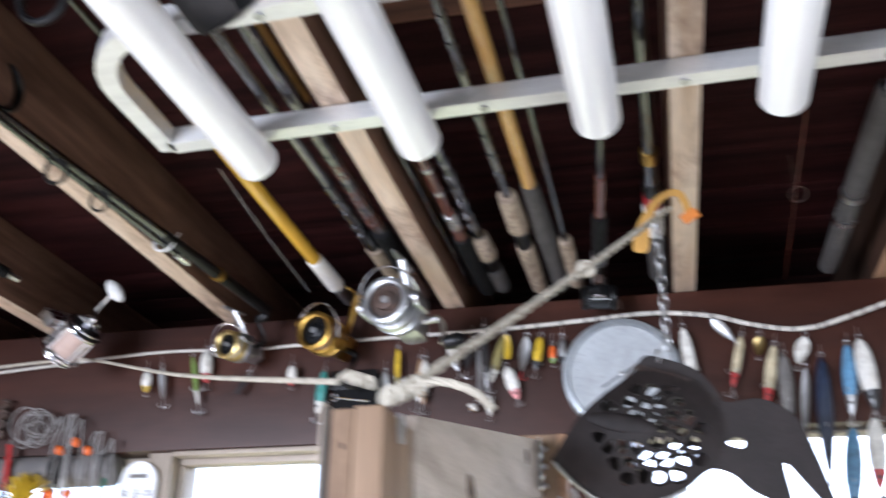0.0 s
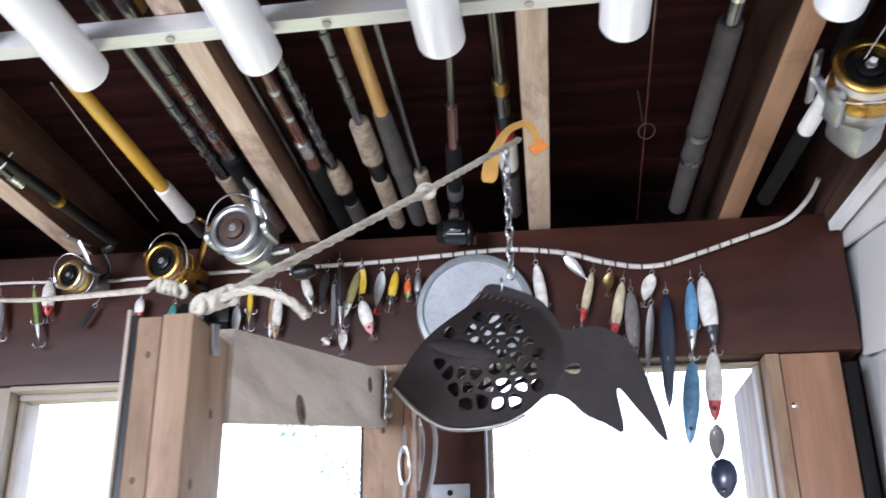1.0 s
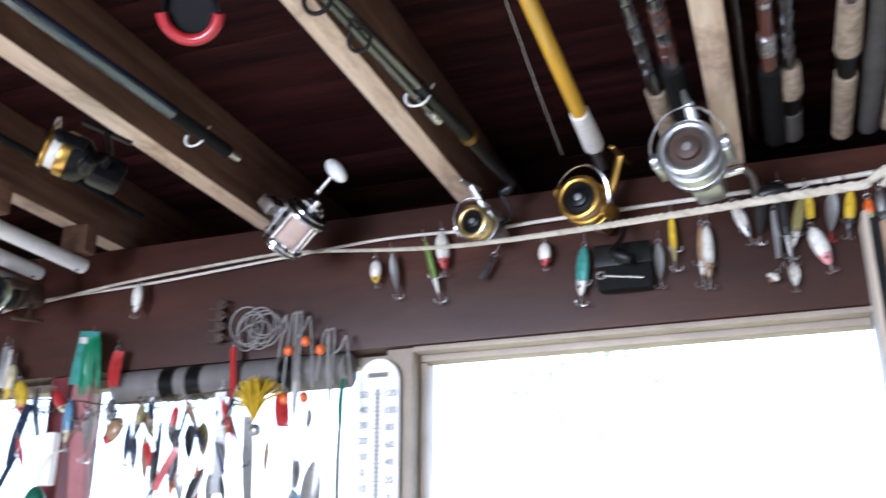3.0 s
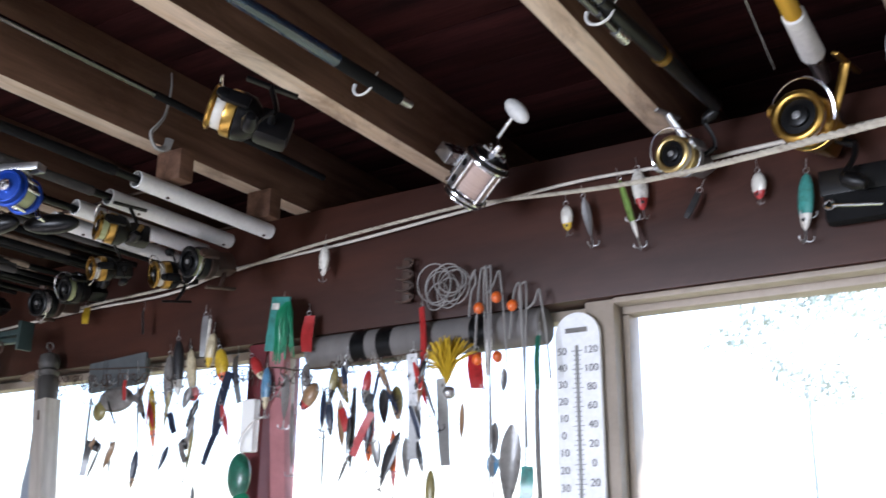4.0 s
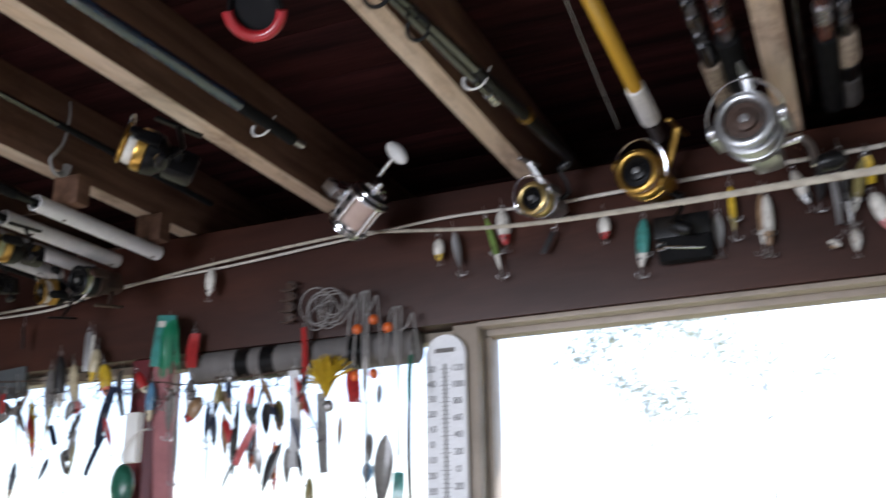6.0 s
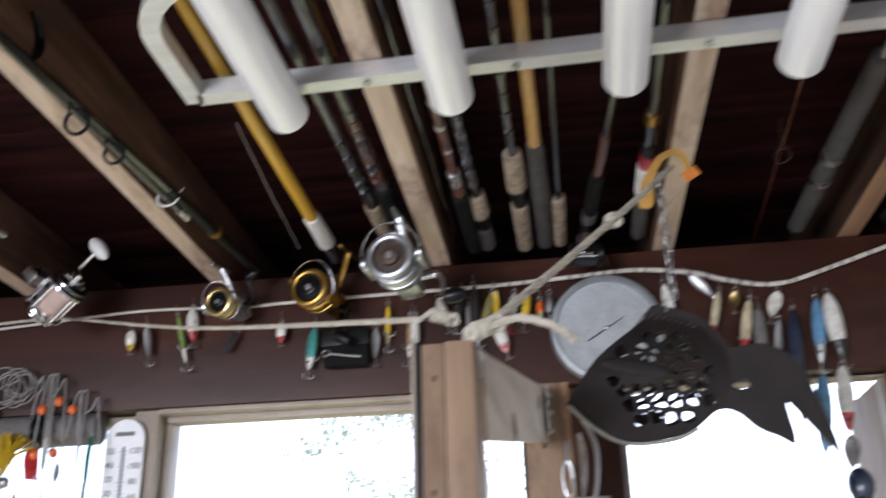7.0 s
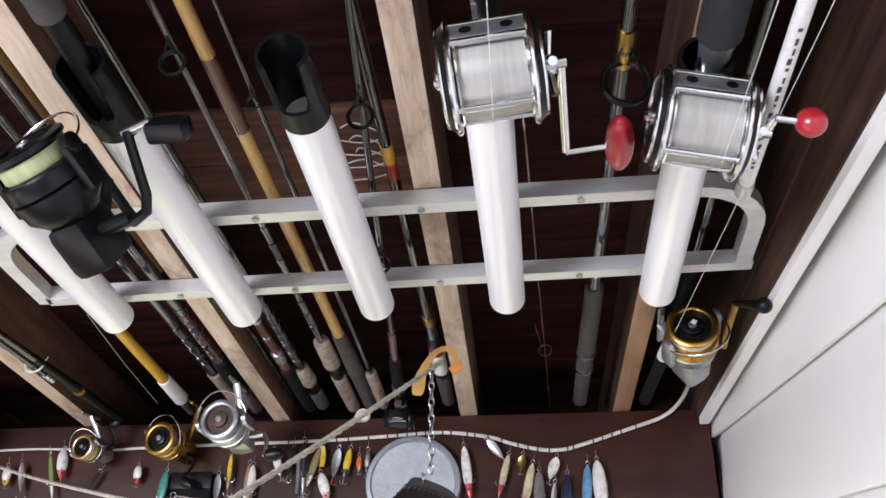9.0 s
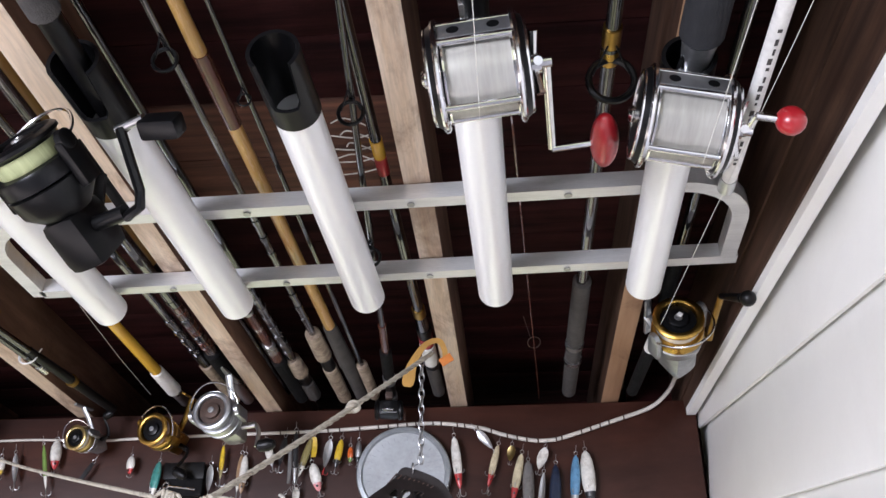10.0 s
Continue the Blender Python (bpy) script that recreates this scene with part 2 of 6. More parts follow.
# ---- mesh helpers ----
class Shape:
    """Vertices and faces of one mesh."""

    def __init__(self):
        self.v, self.f = [], []

    def add(self, verts, faces, m=None):
        k = len(self.v)
        self.v += [tuple(m @ Vector(p)) if m else tuple(p) for p in verts]
        self.f += [tuple(i + k for i in q) for q in faces]
        return self

    def box(self, x0, x1, y0, y1, z0, z1, bevel=0.0, m=None):
        b = min(bevel, (x1 - x0) * 0.45, (y1 - y0) * 0.45, (z1 - z0) * 0.45)
        if b <= 0:
            vs = [(x, y, z) for x in (x0, x1) for y in (y0, y1) for z in (z0, z1)]
            return self.add(vs, [(0, 1, 3, 2), (4, 6, 7, 5), (0, 4, 5, 1), (2, 3, 7, 6), (0, 2, 6, 4), (1, 5, 7, 3)], m)
        bm = bmesh.new()
        bmesh.ops.create_cube(bm, size=1)
        for q in bm.verts:
            q.co = Vector(((x0 + x1) / 2 + q.co.x * (x1 - x0), (y0 + y1) / 2 + q.co.y * (y1 - y0), (z0 + z1) / 2 + q.co.z * (z1 - z0)))
        bmesh.ops.bevel(bm, geom=bm.edges[:], offset=b, segments=2, affect="EDGES", profile=0.6)
        bm.verts.index_update()
        self.add([q.co for q in bm.verts], [[q.index for q in f.verts] for f in bm.faces], m)
        bm.free()
        return self

    def lathe(self, prof, n=20, m=None, close=True):
        """Turns (radius, height) round the z axis."""
        vs, fs = [], []
        for r, z in prof:
            for i in range(n):
                a = 2 * math.pi * i / n
                vs.append((r * math.cos(a), r * math.sin(a), z))
        for j in range(len(prof) - 1):
            for i in range(n):
                k = (i + 1) % n
                fs.append((j * n + i, j * n + k, (j + 1) * n + k, (j + 1) * n + i))
        if close:
            fs.append(tuple(range(n - 1, -1, -1)))
            fs.append(tuple((len(prof) - 1) * n + i for i in range(n)))
        return self.add(vs, fs, m)

    def cyl(self, p0, p1, r, r1=None, n=12, round_end=0.0):
        p0, p1 = Vector(p0), Vector(p1)
        h = (p1 - p0).length
        m = Matrix.Translation(p0) @ (p1 - p0).to_track_quat("Z", "Y").to_matrix().to_4x4()
        r1 = r if r1 is None else r1
        e = round_end
        prof = [(r - e, 0), (r, e), (r1, h - e), (r1 - e, h)] if e else [(r, 0), (r1, h)]
        return self.lathe(prof, n, m)

    def pipe(self, p0, p1, r, wall, n=24):
        p0, p1 = Vector(p0), Vector(p1)
        h = (p1 - p0).length
        m = Matrix.Translation(p0) @ (p1 - p0).to_track_quat("Z", "Y").to_matrix().to_4x4()
        i, w = r - wall, wall * 0.3
        prof = [(i, 0), (r - w, 0), (r, w), (r, h - w), (r - w, h), (i, h), (i, 0)]
        return self.lathe(prof, n, m, close=False)

    def sweep(self, pts, r, n=8, flat=1.0, closed=False):
        """A round or flattened bar along a line of points; r may be a number or a function of the share of the length."""
        pts = [Vector(p) for p in pts]
        k = len(pts)
        vs, fs = [], []
        up = None
        for j, p in enumerate(pts):
            if closed:
                d = pts[(j + 1) % k] - pts[j - 1]
            else:
                d = pts[min(j + 1, k - 1)] - pts[max(j - 1, 0)]
            d.normalize()
            if up is None:
                up = d.orthogonal().normalized() if abs(d.z) > 0.9 else Vector((0, 0, 1))
            side = d.cross(up).normalized()
            up = side.cross(d).normalized()
            rr = r(j / (k - 1)) if callable(r) else r
            for i in range(n):
                a = 2 * math.pi * (i + 0.5) / n
                vs.append(p + side * (rr * math.cos(a)) + up * (rr * flat * math.sin(a)))
        for j in range(k if closed else k - 1):
            for i in range(n):
                q = (j + 1) % k
                fs.append((j * n + i, q * n + i, q * n + (i + 1) % n, j * n + (i + 1) % n))
        if not closed:
            fs.append(tuple(range(n)))
            fs.append(tuple((k - 1) * n + i for i in range(n - 1, -1, -1)))
        return self.add(vs, fs)

    def ball(self, c, rx, ry=None, rz=None, n=14, m=None):
        ry, rz = ry or rx, rz or rx
        k = n // 2 + 1
        mm = Matrix.Translation(c) @ Matrix.Diagonal((rx, ry, rz, 1))
        prof = [(max(math.sin(math.pi * j / k), 0.02), -math.cos(math.pi * j / k)) for j in range(k + 1)]
        return self.lathe(prof, n, (m @ mm) if m else mm)

    def ring(self, c, axis, R, r, n=24, k=8, flat=1.0):
        q = Vector(axis).to_track_quat("Z", "Y").to_matrix()
        pts = [Vector(c) + q @ Vector((R * math.cos(2 * math.pi * i / n), R * math.sin(2 * math.pi * i / n), 0)) for i in range(n)]
        return self.sweep(pts, r, k, flat, closed=True)

    def mesh(self, name, material, smooth=True):
        me = bpy.data.meshes.new(name)
        me.from_pydata(self.v, [], self.f)
        bm = bmesh.new()
        bm.from_mesh(me)
        bmesh.ops.recalc_face_normals(bm, faces=bm.faces)
        bm.to_mesh(me)
        bm.free()
        me.materials.append(material)
        if smooth:
            me.polygons.foreach_set("use_smooth", [True] * len(me.polygons))
            me.set_sharp_from_angle(angle=0.75)
        return me


def curve(pts, k=6):
    """Points of a smooth line through pts."""
    pts = [Vector(p) for p in pts]
    out = []
    for i in range(len(pts) - 1):
        a, b, c, d = pts[max(i - 1, 0)], pts[i], pts[i + 1], pts[min(i + 2, len(pts) - 1)]
        for j in range(k):
            t = j / k
            out.append(0.5 * ((2 * b) + (c - a) * t + (2 * a - 5 * b + 4 * c - d) * t * t + (3 * b - a - 3 * c + d) * t ** 3))
    return out + [pts[-1]]


def thing(name, m=None, label="", category="", group="", kind=""):
    ob = new(name)
    ob.empty_display_size = 0.02
    ob.matrix_world = m if m is not None else Matrix()
    return tagged(ob, label, category, group, kind)


def part(name, shape, material, parent, label="", smooth=True):
    ob = new(name, shape.mesh(name, material, smooth))
    ob.parent = parent
    if label:
        ob["label"] = label
    return ob


def solid(name, shape, material, label="", category="", group="", kind="", smooth=True):
    return tagged(new(name, shape.mesh(name, material, smooth)), label, category, group, kind)


# ---- setting ----
JOIST_Z, DECK_Z, HEAD_Z = 2.300, 2.440, 2.055
X_LEFT, X_RIGHT, Y_BACK = -4.2, 0.52, -4.1

s = Shape().box(-60, 60, -60, 300, -0.42, -0.40)
ground = solid("ground", s, mat("grass_ground", (0.10, 0.13, 0.05), 0.9, c2=(0.16, 0.14, 0.08), scale=0.4, fine=6), "pale sunlit grass outside the windows", "ground", kind="structure")
solid("floor", Shape().box(X_LEFT, X_RIGHT, Y_BACK, 0.0, -0.05, 0.0), floor_wood, "plain wooden floor boards of the porch", "floor", kind="structure")

s = Shape()
BAY = (X_LEFT - 0.2, -0.408, 0.006, X_RIGHT + 0.3)
y = Y_BACK
while y < 0.42:
    w = 0.138 + 0.006 * math.sin(y * 31)
    for x0, x1 in zip(BAY[:-1], BAY[1:]):
        s.box(x0, x1 - 0.0004, y, y + w - 0.0012, DECK_Z + 0.0006 * math.sin(y * 50), DECK_Z + 0.03, 0.0015)
    y += w
s.box(X_LEFT - 0.2, X_RIGHT + 0.3, Y_BACK, 0.56, DECK_Z + 0.032, DECK_Z + 0.06)
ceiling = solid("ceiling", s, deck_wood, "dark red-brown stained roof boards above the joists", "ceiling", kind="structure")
raw_plank = mat("raw_brown_plank", (0.19, 0.075, 0.040), 0.7, c2=(0.030, 0.009, 0.006), scale=3, stretch=(0.5, 14, 9), fine=40, stain=0.6, stain_scale=6)
ceiling.data.materials.append(raw_plank)
for f in ceiling.data.polygons:
    if -0.99 < f.center.y < -0.70 and -0.41 < f.center.x < 0.01 and f.center.z < DECK_Z + 0.031:
        f.material_index = 1

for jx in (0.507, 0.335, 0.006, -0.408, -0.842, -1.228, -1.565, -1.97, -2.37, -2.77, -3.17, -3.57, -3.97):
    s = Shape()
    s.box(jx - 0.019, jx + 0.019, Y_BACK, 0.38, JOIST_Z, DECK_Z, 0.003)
    ob = solid("ceiling_joist", s, shaded_joist_wood if jx < 0.3 else shaded_corner_wood, "ceiling joist with brown sides darkened for shade and a pale pine underside", "joist", "ceiling joists", "structure")
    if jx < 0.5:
        # pale underside against dark sides paints the light from below
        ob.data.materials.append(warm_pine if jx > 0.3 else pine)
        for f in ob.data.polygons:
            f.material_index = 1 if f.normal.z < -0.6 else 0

solid("beam", Shape().box(X_LEFT, X_RIGHT - 0.004, 0.0, 0.09, HEAD_Z, JOIST_Z - 0.002, 0.003), beam_wood,
      "brown-stained header beam over the windows", "beam", kind="structure")
# added closure: blocks outside light so the gap above the beam stays dark
solid("wall_plate", Shape().box(X_LEFT, X_RIGHT - 0.004, 0.385, 0.44, HEAD_Z + 0.1, DECK_Z - 0.004).box(X_LEFT, X_RIGHT - 0.004, 0.092, 0.383, JOIST_Z - 0.03, JOIST_Z - 0.004), deck_wood, "dark added boards that keep outside light from the gap behind the beam", "eaves", kind="structure")

# window wall under the beam
def upright(name, x0, x1, y0, y1, z0, z1, material, label, bevel=0.003):
    return solid(name, Shape().box(x0, x1, y0, y1, z0, z1, bevel), material, label, "wall", kind="structure")


upright("wall_north", X_LEFT, X_RIGHT, 0.0, 0.12, 0.0, 0.92, beam_wood, "brown boarded wall below the windows")
upright("wall_pier", -0.228, -0.104, 0.022, 0.11, 0.92, HEAD_Z - 0.001, beam_wood, "brown wall piece between two windows")
upright("wall_pier", 0.385, 0.480, 0.006, 0.11, 0.92, HEAD_Z - 0.001, brown_panel, "brown plywood panel beside the window")
upright("wall_corner", 0.386, 0.64, 0.112, 0.15, 0.0, DECK_Z, deck_wood, "dark corner filling behind the panel")
upright("trim", 0.360, 0.383, 0.0, 0.30, 0.92, HEAD_Z - 0.001, pine_z, "unpainted pine window jamb")
upright("trim", -0.992, -0.945, 0.012, 0.12, 0.92, HEAD_Z - 0.001, trim_paint, "cream window mullion")
for x0, x1 in ((-0.943, -0.230), (-0.102, 0.358), (-1.630, -0.994), (-2.34, -1.678), (-3.2, -2.36)):
    win = thing("window_1" if x0 == -0.943 else "window_2", None, "window with a slim pale frame and clear glass", "window", kind="structure")
    head = 0.007 if x0 == -0.102 else 0.020
    part("window_frame", Shape().box(x0, x1, 0.04, 0.075, HEAD_Z - head, HEAD_Z - 0.003, 0.003), trim_paint, win)
    part("window_frame", Shape().box(x0, x0 + 0.010, 0.042, 0.073, 0.93, HEAD_Z - head - 0.001, 0.002), trim_paint, win)
    part("window_frame", Shape().box(x1 - 0.007, x1, 0.042, 0.073, 0.93, HEAD_Z - head - 0.001, 0.002), trim_paint, win)
    part("window_sill", Shape().box(x0, x1, 0.0, 0.14, 0.922, 0.945, 0.003), trim_paint, win)

upright("trim", -0.943, -0.230, 0.004, 0.036, HEAD_Z - 0.010, HEAD_Z - 0.001, trim_paint, "thin tan stop strip under the beam")
upright("wall_east", X_RIGHT + 0.02, X_RIGHT + 0.1, Y_BACK, 0.1, 0, DECK_Z, white_paint, "white painted board wall")
lap = thing("lap_boarding", pose(X_RIGHT, 0, 0), "white painted lap boards on the side wall", "boarding", kind="structure")
SLOPE = math.atan(0.166)
for k in range(13):
    z = 2.429 - 0.192 * k
    s = Shape()
    m = Matrix.Translation((0, 0, z)) @ Matrix.Rotation(SLOPE, 4, "X") @ Matrix.Rotation(radians(4.2), 4, "Y")
    s.box(0.0, 0.008, -4.2, 0.02, 0.0, 0.204, 0.003, m)
    part("board", s, white_paint, lap)
# sloping white strip, with a brown ledger filling the wedge up to the joist
def sloped(name, x0, x1, low, high, material, label):
    ys = (-3.2, -0.012)
    vs = [(x, y, f(y)) for x in (x0, x1) for y in ys for f in (low, high)]
    return solid(name, Shape().add(vs, [(0, 1, 3, 2), (4, 6, 7, 5), (0, 2, 6, 4), (1, 5, 7, 3), (0, 4, 5, 1), (2, 3, 7, 6)]), material, label, "trim", kind="structure", smooth=False)


sloped("trim", 0.494, 0.513, lambda y: 2.261 + 0.057 * y, lambda y: 2.276 + 0.057 * y, white_paint, "white painted strip under the joist")
sloped("ledger", 0.491, 0.516, lambda y: 2.2765 + 0.057 * y, lambda y: 2.2985, shaded_corner_wood, "dark brown ledger above the white strip")
# no real trim: black strip painted in for the shade of the gap
upright("trim", 0.482, 0.504, 0.001, 0.02, 0.92, HEAD_Z - 0.02, black_plastic, "black strip painting the shaded gap in the corner")
upright("wall_west", X_LEFT - 0.1, X_LEFT, Y_BACK, 0.12, 0, DECK_Z, wall_paint, "plain painted end wall")
upright("wall_south", X_LEFT, X_RIGHT, Y_BACK - 0.1, Y_BACK, 0, 0.8, wall_paint, "plain wall below the back opening")
upright("wall_south", X_LEFT, X_RIGHT, Y_BACK - 0.1, Y_BACK, 2.1, DECK_Z, wall_paint, "plain wall above the back opening")
upright("wall_south", X_LEFT, -2.4, Y_BACK - 0.1, Y_BACK, 0.8, 2.1, wall_paint, "plain wall beside the back opening")

# ---- rod rack ----
rack = thing("rod_rack", pose(-0.103, -0.795, JOIST_Z, 0, 0, -1.8), "aluminium ceiling rack with five white tube holders and rounded ends", "rod rack")
RACK = (-0.1, -0.78, JOIST_Z)


def loc(pts):
    return [Vector(p) - Vector(RACK) for p in pts]


RY0, RY1, RZ = -0.885, -0.668, 2.2865
s = Shape()
rp = []
for x in np.linspace(-0.53, 0.36, 10):
    rp.append((x, RY0, RZ))
for a in np.linspace(-90, 0, 8)[1:]:
    rp.append((0.36 + 0.095 * math.cos(radians(a)), RY0 + 0.095 + 0.095 * math.sin(radians(a)), RZ))
rp.append((0.455, RY1 - 0.012, RZ))
s.sweep(loc(rp), 0.0165, 4)
part("rail", s, rail_alu, rack, smooth=False)
s = Shape().sweep(loc([(-0.63, RY1, RZ), (0.47, RY1, RZ)]), 0.0165, 4)
part("rail", s, rail_alu, rack, smooth=False)
s = Shape()
rp = [(-0.53, RY0, RZ)]
for a in np.linspace(-90, -180, 8)[1:]:
    rp.append((-0.530 + 0.101 * math.cos(radians(a)), RY0 + 0.101 + 0.101 * math.sin(radians(a)), RZ))
rp.append((-0.635, RY1 + 0.006, RZ))
s.sweep(loc(rp), 0.0165, 4)
part("end_loop", s, rail_alu, rack, smooth=False)
for x in (-0.410, 0.003, 0.333, -0.225, 0.215):
    for ry in (RY0, RY1):
        part("screw", Shape().lathe([(0.004, 0.003), (0.0055, 0.0015), (0.0055, 0)], 10, Matrix.Translation(Vector((x, ry, 2.2718)) - Vector(RACK))), steel, rack)

def liner(p, length, notch):
    """A black sleeve along -y whose lower side is cut open at the mouth."""
    n, vs, fs = 40, [], []
    for r in (0.0285, 0.0240):
        for end in (0, 1):
            for i in range(n):
                a = 2 * math.pi * i / n
                low = max(0.0, min(1.0, (math.cos(a - math.radians(270)) - 0.72) / 0.10))
                y = length - notch * low if end else 0.0
                vs.append((p.x + r * math.cos(a), p.y - y, p.z + r * math.sin(a)))
    for i in range(n):
        k = (i + 1) % n
        fs += [(i, k, n + k, n + i), (2 * n + i, 3 * n + i, 3 * n + k, 2 * n + k), (n + i, n + k, 3 * n + k, 3 * n + i), (i, 2 * n + i, 2 * n + k, k)]
    return Shape().add(vs, fs)


TUBES = (-0.515, -0.307, -0.097, 0.104, 0.329)
for i, x in enumerate(TUBES):
    z, y0, y1 = 2.2475, -0.655, (-1.13, -1.17, -1.162, -1.16, -1.13)[i]
    t = part("tube", Shape().pipe(Vector((x, y0, z)) - Vector(RACK), Vector((x + 0.007, y1, z)) - Vector(RACK), 0.027, 0.002, 32), tube_alu, rack)
    part("liner", liner(Vector((x + 0.007, y1 + 0.02, z)) - Vector(RACK), 0.078 if i == 4 else 0.102, 0.068 if i in (1, 2) else 0.0), black_plastic, t)

# ---- rods over the rack ----
def rod(x, z, pieces, label, x2=None, guides=(), group="rods under the ceiling", wraps=()):
    """A rod along y: pieces of (y start, y end, radius start, radius end, material, part name)."""
    ya, yb = pieces[0][0], pieces[-1][1]
    ob = thing("fishing_rod", pose(x, ya, z), label, "fishing rod", group)
    x2 = x if x2 is None else x2
    for y0, y1, r0, r1, material, name in pieces:
        k0, k1 = (y0 - ya) / (yb - ya), (y1 - ya) / (yb - ya)
        part(name, Shape().cyl(((x2 - x) * k0, y0 - ya, 0), ((x2 - x) * k1, y1 - ya, 0), r0, r1, 14, min(r0, r1) * 0.25 if name == "grip" else 0), material, ob)
    for y, R in guides:
        k = (y - ya) / (yb - ya)
        g = Shape().ring(((x2 - x) * k, y - ya, -R - 0.006), (0, 1, 0.2), R, R * 0.17, 24, 8)
        g.cyl(((x2 - x) * k, y - ya - R * 1.6, -0.005), ((x2 - x) * k - R * 0.8, y - ya, -0.008 - R * 0.6), 0.0012, n=6)
        g.cyl(((x2 - x) * k, y - ya - R * 1.6, -0.005), ((x2 - x) * k + R * 0.8, y - ya, -0.008 - R * 0.6), 0.0012, n=6)
        part("guide", g, black_plastic, ob)
    for y, w, r, material in wraps:
        k = (y - ya) / (yb - ya)
        part("thread_wrap", Shape().cyl(((x2 - x) * k, y - ya, 0), ((x2 - x) * k, y - ya + w, 0), r, n=14), material, ob)
    return ob


rod(-0.232, 2.328, [(-2.2, -1.17, .005, .009, bamboo, "blank"), (-1.17, -1.03, .0105, .011, brown_blank, "wrap"), (-1.03, -0.39, .0095, .0105, bamboo, "blank"),
    (-0.39, -0.2, .013, .017, grey_foam, "grip"), (-0.2, -0.005, .015, .015, grey_foam, "grip")], "varnished bamboo rod with brown thread wraps and grey grip", -0.208)
rod(-0.256, 2.322, [(-2.2, -1.16, .003, .0045, dark_blank, "blank"), (-1.16, -0.374, .0045, .007, grey_blank, "blank"), (-0.374, -0.259, .015, .017, cork, "grip"),
    (-0.259, -0.2, .013, .013, black_plastic, "reel_seat"), (-0.2, -0.01, .015, .014, cork, "grip")], "dark rod with worn cork grips", -0.246, [(-1.19, 0.014)], wraps=[(-0.85 + 0.05 * k, 0.012, 0.0068 + 0.0002 * k, dark_blank) for k in range(9)])
rod(-0.190, 2.325, [(-2.2, -0.2, .002, .005, dark_blank, "blank"), (-0.2, -0.01, .012, .012, cork, "grip")], "thin black rod with a short cork grip", -0.18, [(-1.1, .008), (-0.83, .006)])
rod(-0.050, 2.33, [(-2.2, -0.98, .005, .008, dark_blank, "blank"), (-0.98, -0.94, .009, .009, yellow_glass, "wrap"), (-0.94, -0.9, .009, .009, red_knob, "wrap"), (-0.9, -0.45, .008, .010, dark_blank, "blank"),
    (-0.45, -0.42, .012, .012, gold, "ring"), (-0.42, -0.36, .011, .012, dark_blank, "blank"), (-0.36, -0.325, .0135, .0135, black_plastic, "ferrule"), (-0.325, -0.285, .014, .014, red_knob, "ferrule"), (-0.285, -0.19, .0155, .0155, white_grip, "grip"), (-0.19, -0.17, .0145, .0145, black_plastic, "ring"), (-0.17, -0.01, .015, .014, grey_foam, "grip")],
    "black rod with yellow and red bands and a white grip", -0.037)
rod(-0.024, 2.312, [(-1.5, -0.42, .0035, .006, dark_blank, "blank"), (-0.42, -0.3, .008, .008, brown_blank, "wrap"), (-0.3, -0.16, .012, .012, black_foam, "grip"), (-0.16, -0.13, .0135, .0135, silver, "ferrule"), (-0.13, -0.05, .011, .011, black_plastic, "reel_seat"), (-0.05, -0.02, .0135, .0135, silver, "ferrule")], "slim black rod with large ring guides and dark grip", -0.140, [(-1.09, .015), (-0.722, .0145)])
rod(0.254, 2.325, [(-2.2, -1.18, .006, .009, dark_blank, "blank"), (-1.18, -1.12, .011, .011, gold, "ring"), (-1.12, -0.55, .009, .010, grey_blank, "blank"), (-0.55, -0.28, .016, .017, grey_foam, "grip"),
    (-0.28, -0.265, .018, .018, silver, "ring"), (-0.265, -0.2, .016, .016, grey_foam, "grip"), (-0.2, -0.185, .018, .018, silver, "ring"), (-0.185, 0.0, .016, .015, grey_foam, "grip")],
    "heavy rod with grey foam grip and silver rings", 0.248, [(-1.125, 0.026)], wraps=[(-1.15, 0.006, 0.0115, dark_blank), (-0.62, 0.02, 0.011, silver)])
rod(-0.516, 2.322, [(-1.6, -0.30, .004, .009, grey_blank, "blank"), (-0.30, -0.24, .012, .012, dark_blank, "wrap"), (-0.24, -0.03, .015, .015, cork, "grip")], "silver-grey rod with black windings and cork grip", -0.489, wraps=[(-0.62 + 0.028 * k + 0.01 * (k % 3), 0.013, 0.0092 + 0.0002 * k, dark_blank) for k in range(5, 12)])
rod(-0.470, 2.322, [(-1.6, -0.3, .006, .012, grey_blank, "blank"), (-0.3, -0.15, .017, .017, black_foam, "grip"), (-0.15, -0.02, .013, .013, silver, "reel_seat")], "patterned silver rod with black grip", -0.462, wraps=[(-0.70 + 0.026 * k, 0.010 + 0.006 * (k % 2), 0.0112 + 0.00012 * k, brown_blank if k % 3 else dark_blank) for k in range(6, 15)])
rod(-0.357, 2.322, [(-1.6, -0.33, .005, .009, brown_blank, "blank"), (-0.33, -0.29, .012, .012, silver, "ferrule"), (-0.29, -0.25, .011, .011, brown_blank, "wrap"), (-0.25, -0.02, .015, .015, black_foam, "grip")], "red-brown rod with black grip", -0.34, wraps=[(-0.62 + 0.07 * k, 0.010, 0.0092, silver) for k in range(4)])
